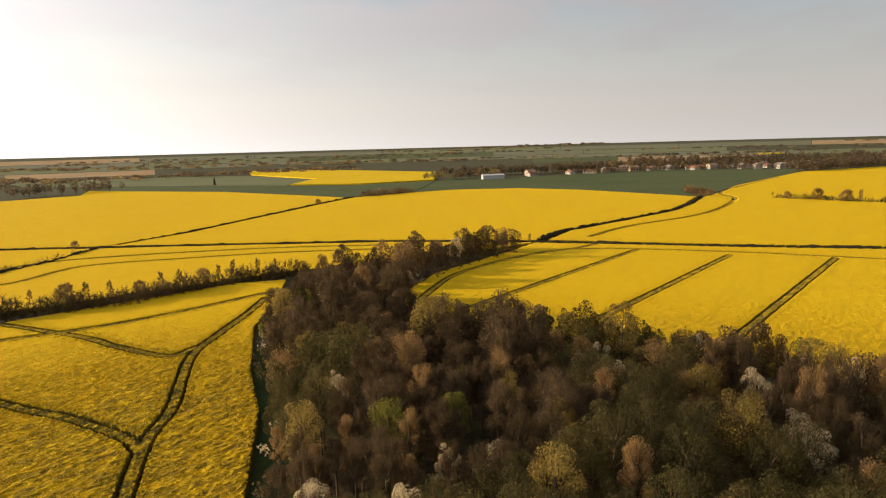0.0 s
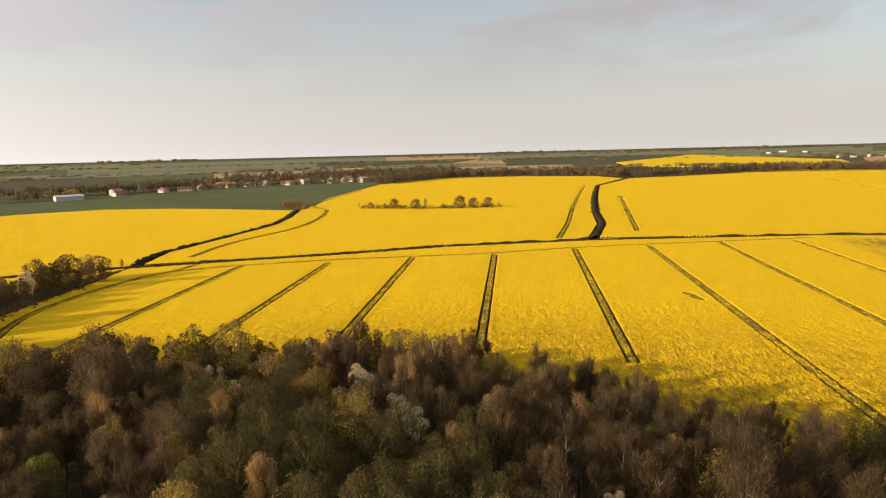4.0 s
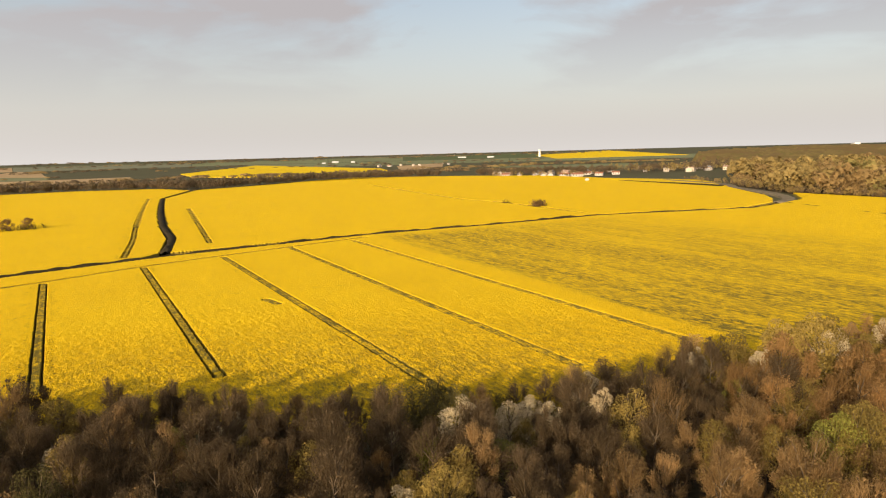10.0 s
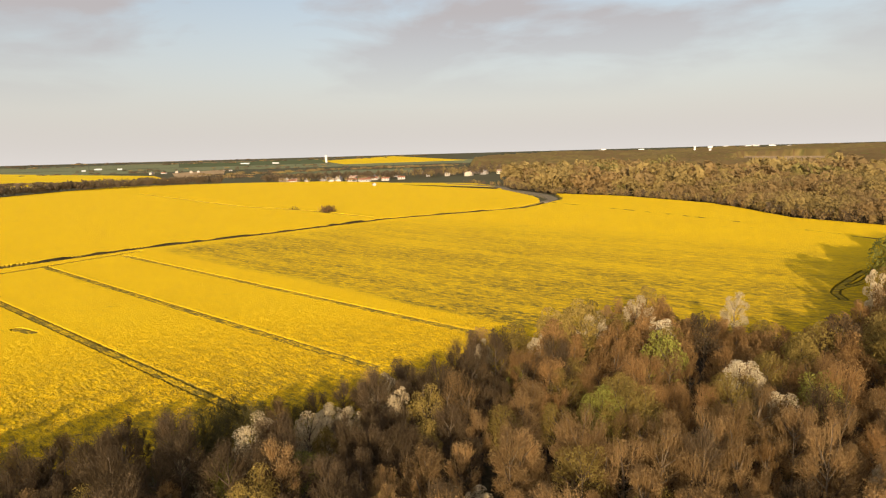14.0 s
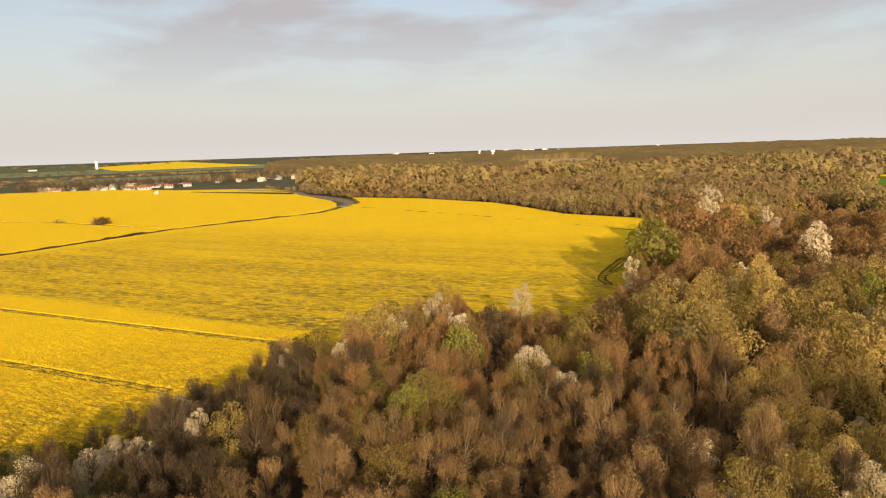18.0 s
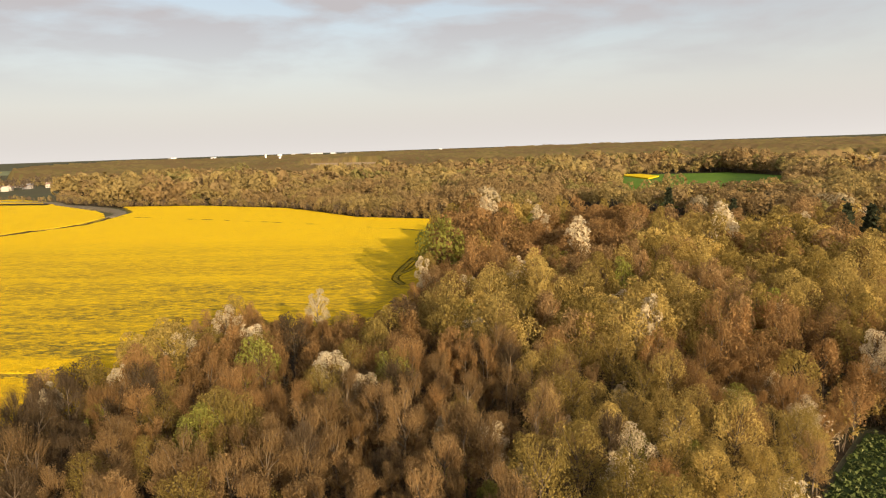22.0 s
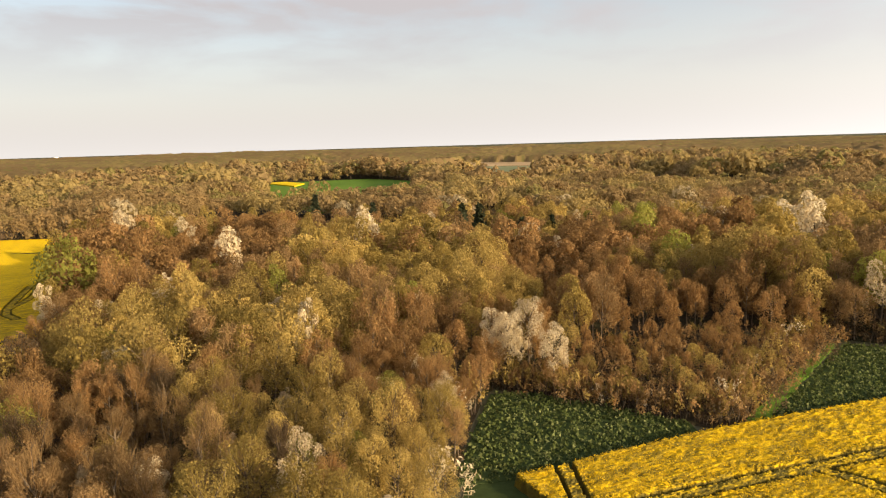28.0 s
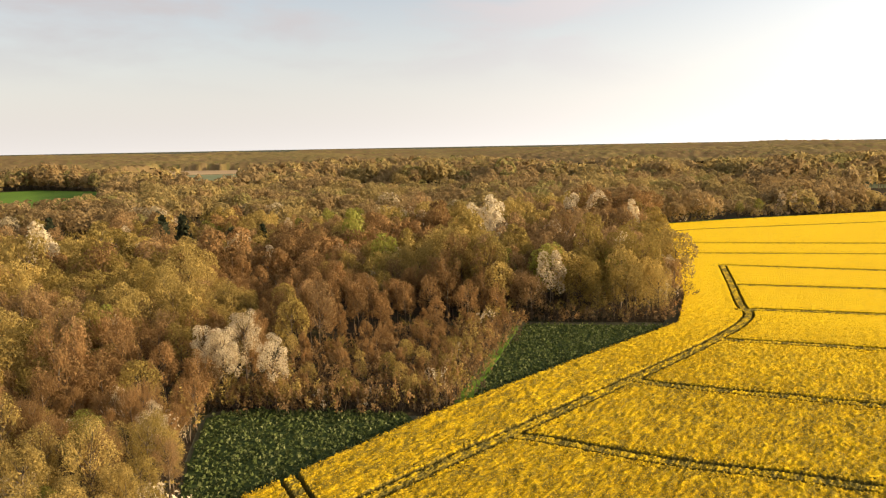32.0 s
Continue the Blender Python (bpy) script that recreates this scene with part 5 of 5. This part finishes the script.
flower_heads("rape_flowers_east", EAST, EAST_TRACKS, thin_patch, 0.18, 132, "loose yellow flower heads of the rapeseed beside the wood")

# ---- buildings ----
def part(name, bm, mat, parent, label=""):
    me = bpy.data.meshes.new(name)
    bm.to_mesh(me)
    bm.free()
    me.materials.append(mat)
    ob = new(name, me)
    ob.parent = parent
    return tagged(ob, label)


def plaster(name, a, b):
    def build(add, link, bsdf):
        n = noise_tex(add, link, 0.8, 5)
        link(ramp_of(add, link, n, [(0.3, a), (0.7, b)]), bsdf.inputs["Base Color"])
        bump(add, link, bsdf, n, 0.2, 0.02)
    return material(name, build)


WALLS = [plaster("white_render", (0.40, 0.36, 0.31), (0.56, 0.51, 0.45)), plaster("cream_render", (0.38, 0.32, 0.24), (0.52, 0.45, 0.35)), plaster("stone_wall", (0.32, 0.27, 0.21), (0.46, 0.40, 0.32))]
ROOFS = [plaster("clay_tiles", (0.20, 0.09, 0.055), (0.34, 0.16, 0.10)), plaster("slate", (0.16, 0.15, 0.14), (0.26, 0.24, 0.22)), plaster("worn_tiles", (0.26, 0.17, 0.12), (0.38, 0.26, 0.19))]


def m_glass(add, link, bsdf):
    bsdf.inputs["Base Color"].default_value = (0.03, 0.035, 0.04, 1)


GLASS = material("window_glass", m_glass, 0.1)
METAL = plaster("pale_sheet_metal", (0.42, 0.42, 0.41), (0.56, 0.56, 0.55))
CONCRETE = plaster("pale_concrete", (0.58, 0.56, 0.52), (0.7, 0.68, 0.64))


def box(bm, x0, x1, y0, y1, z0, z1):
    m = Matrix.LocRotScale(((x0 + x1) / 2, (y0 + y1) / 2, (z0 + z1) / 2), None, (x1 - x0, y1 - y0, z1 - z0))
    bmesh.ops.create_cube(bm, size=1, matrix=m)


def house(name, long, deep, high, wall, roof, label, category="house", chimney=True, pitch=0.42, openings=True):
    root = tagged(new(name), label, category, "houses of the villages" if category == "house" else "")
    a, b, top = long / 2, deep / 2, high + deep / 2 * pitch
    bm = bmesh.new()
    v = [bm.verts.new(p) for p in ((-a, -b, 0), (a, -b, 0), (a, b, 0), (-a, b, 0), (-a, -b, high), (a, -b, high), (a, b, high), (-a, b, high), (-a, 0, top), (a, 0, top))]
    for f in ((0, 1, 5, 4), (2, 3, 7, 6), (1, 2, 6, 9, 5), (3, 0, 4, 8, 7), (0, 3, 2, 1), (4, 5, 9, 8), (6, 7, 8, 9)):
        bm.faces.new([v[i] for i in f])
    part("wall", bm, wall, root)
    bm = bmesh.new()
    e, s, t = 0.35, 0.4 * pitch, 0.22
    for z in (0, t):
        for x in (-a - e, a + e):
            for y, h in ((-b - 0.4, high - s), (0, top), (b + 0.4, high - s)):
                bm.verts.new((x, y, h + z + 0.02))
    bm.verts.ensure_lookup_table()
    for f in ((0, 1, 4, 3), (1, 2, 5, 4), (6, 9, 10, 7), (7, 10, 11, 8), (0, 3, 9, 6), (2, 8, 11, 5), (0, 6, 7, 1), (1, 7, 8, 2), (3, 4, 10, 9), (4, 5, 11, 10)):
        bm.faces.new([bm.verts[i] for i in f])
    bmesh.ops.recalc_face_normals(bm, faces=bm.faces)
    part("roof", bm, roof, root)
    if chimney:
        bm = bmesh.new()
        box(bm, a * 0.5, a * 0.5 + 0.8, -0.4, 0.4, top - 0.5, top + 1.0)
        part("chimney", bm, WALLS[2], root)
    if openings:
        for k in range(max(int(long / 3), 2)):
            x = -a + (k + 0.5) * long / max(int(long / 3), 2)
            for y in (-b, b):
                bm = bmesh.new()
                box(bm, x - 0.5, x + 0.5, y - 0.05, y + 0.05, 1.0, 2.2)
                part("window", bm, GLASS, root)
    return root


def village():
    masters = []
    for k, (l, d, h) in enumerate(((9, 6.5, 2.7), (11, 7, 2.9), (8, 6.5, 4.2), (13, 6.5, 2.7), (9, 7, 4.4), (7, 5.5, 2.6))):
        masters.append(house("house", l, d, h, WALLS[k % 3 if k < 5 else 0], ROOFS[(k * 2) % 3], ("low white rendered house with a tiled roof", "long cream house with a worn tile roof", "two-storey stone house under a tiled roof")[k % 3]))
    spots_ = []
    g = random.Random(4)
    # along the village street to the north, then the two villages to the east, then the farms
    for line, n, wide in (([(150, 668), (200, 706), (277, 704), (327, 684), (365, 690), (381, 730)], 46, 24), ([(221, 765), (292, 742), (340, 756), (390, 735)], 18, 22), ([(797, 200), (818, 153), (790, 112), (826, 70)], 40, 30),
                          ([(875, -15), (905, -55), (960, -90)], 14, 40), ([(940, 20), (1040, -60)], 8, 60), ([(1500, 700), (1680, 560)], 8, 60), ([(70, 640), (110, 652)], 5, 14), ([(350, -770), (420, -800)], 3, 20), ([(190, -880), (210, -890)], 2, 12)):
        for k in range(n):
            t = (k + g.random()) / n * (len(line) - 1)
            i = min(int(t), len(line) - 2)
            p = Vector(line[i]).lerp(Vector(line[i + 1]), t - i)
            x, y = p.x + g.uniform(-1, 1) * wide, p.y + g.uniform(-1, 1) * wide
            if all((x - q[0]) ** 2 + (y - q[1]) ** 2 > 12 ** 2 for q in spots_):
                spots_.append((x, y))
    for k, (x, y) in enumerate(spots_):
        m = pose(x, y, 0, 0, 0, g.choice((0, 90)) + g.uniform(-25, 25))
        if k < len(masters):
            masters[k].matrix_basis = m
        else:
            copy_thing(g.choice(masters), m)


village()
barn = house("barn", 20, 9, 3.6, METAL, METAL, "long pale metal barn beside a wheat field", "barn", False, 0.25, False)
barn.matrix_basis = pose(48, 604, 0, 0, 0, 8)
hut = house("field_hut", 4, 3, 2.2, WALLS[0], ROOFS[2], "small white hut in a rape field", "hut", False, 0.4, False)
hut.matrix_basis = pose(640, 70, 1.0, 0, 0, 20)


def tower(bearing, far, base, neck, head, high, label):
    """A water tower: a tapering shaft and a wider tank."""
    x, y = math.sin(radians(bearing)) * far, math.cos(radians(bearing)) * far
    root = tagged(new("water_tower"), label, "water tower")
    for name, rings in (("shaft", ((0, base), (high * 0.25, neck * 1.1), (high * 0.62, neck))), ("tank", ((high * 0.62, neck), (high * 0.72, head), (high * 0.96, head), (high, head * 0.55)))):
        bm = bmesh.new()
        loops = [[bm.verts.new((math.cos(a * 0.3927) * r, math.sin(a * 0.3927) * r, z)) for a in range(16)] for z, r in rings]
        for p, q in zip(loops, loops[1:]):
            for i in range(16):
                bm.faces.new((p[i], p[(i + 1) % 16], q[(i + 1) % 16], q[i]))
        bm.faces.new(loops[-1])
        bm.faces.new(loops[0][::-1])
        part(name, bm, CONCRETE, root)
    root.matrix_basis = pose(x, y, float(rise(np.array(x), np.array(y))))


tower(79.74, 2700, 5, 4.2, 5.6, 30, "pale concrete water tower on the skyline")
tower(110.87, 2700, 4.5, 3.6, 4.4, 25, "slim white water tower above the forest")
tower(112.03, 2500, 6, 4.5, 8.5, 26, "white water tower with a wide flat tank")


def block(bearing, far, long, high, mat, label):
    """A big flat-roofed shed or housing block with rows of openings, far off."""
    x, y = math.sin(radians(bearing)) * far, math.cos(radians(bearing)) * far
    root = tagged(new("distant_building"), label, "building")
    bm = bmesh.new()
    box(bm, -long / 2, long / 2, -12, 12, 0, high)
    part("wall", bm, mat, root)
    bm = bmesh.new()
    box(bm, -long / 2 - 0.4, long / 2 + 0.4, -12.4, 12.4, high, high + 0.6)
    part("roof", bm, METAL, root)
    root.matrix_basis = pose(x, y, float(rise(np.array(x), np.array(y))), 0, 0, -bearing)


for k in range(20):
    b = random.uniform(114.5, 120) if k < 12 else random.uniform(100, 127)
    block(b, random.uniform(3700, 4300), random.uniform(14, 36), random.uniform(3, 6), random.choice((METAL, CONCRETE, WALLS[0])), "far white building of a town on the skyline")
for b, r, l in ((62, 2600, 40), (63.5, 2500, 25), (73, 2900, 60), (75.5, 2800, 45), (61, 2400, 20), (-0.5, 2600, 30), (1.5, 2500, 40), (3.0, 2550, 25), (105.5, 2300, 40)):
    block(b, r, l * 0.6, 4.5, METAL, "far pale farm shed on the plain")
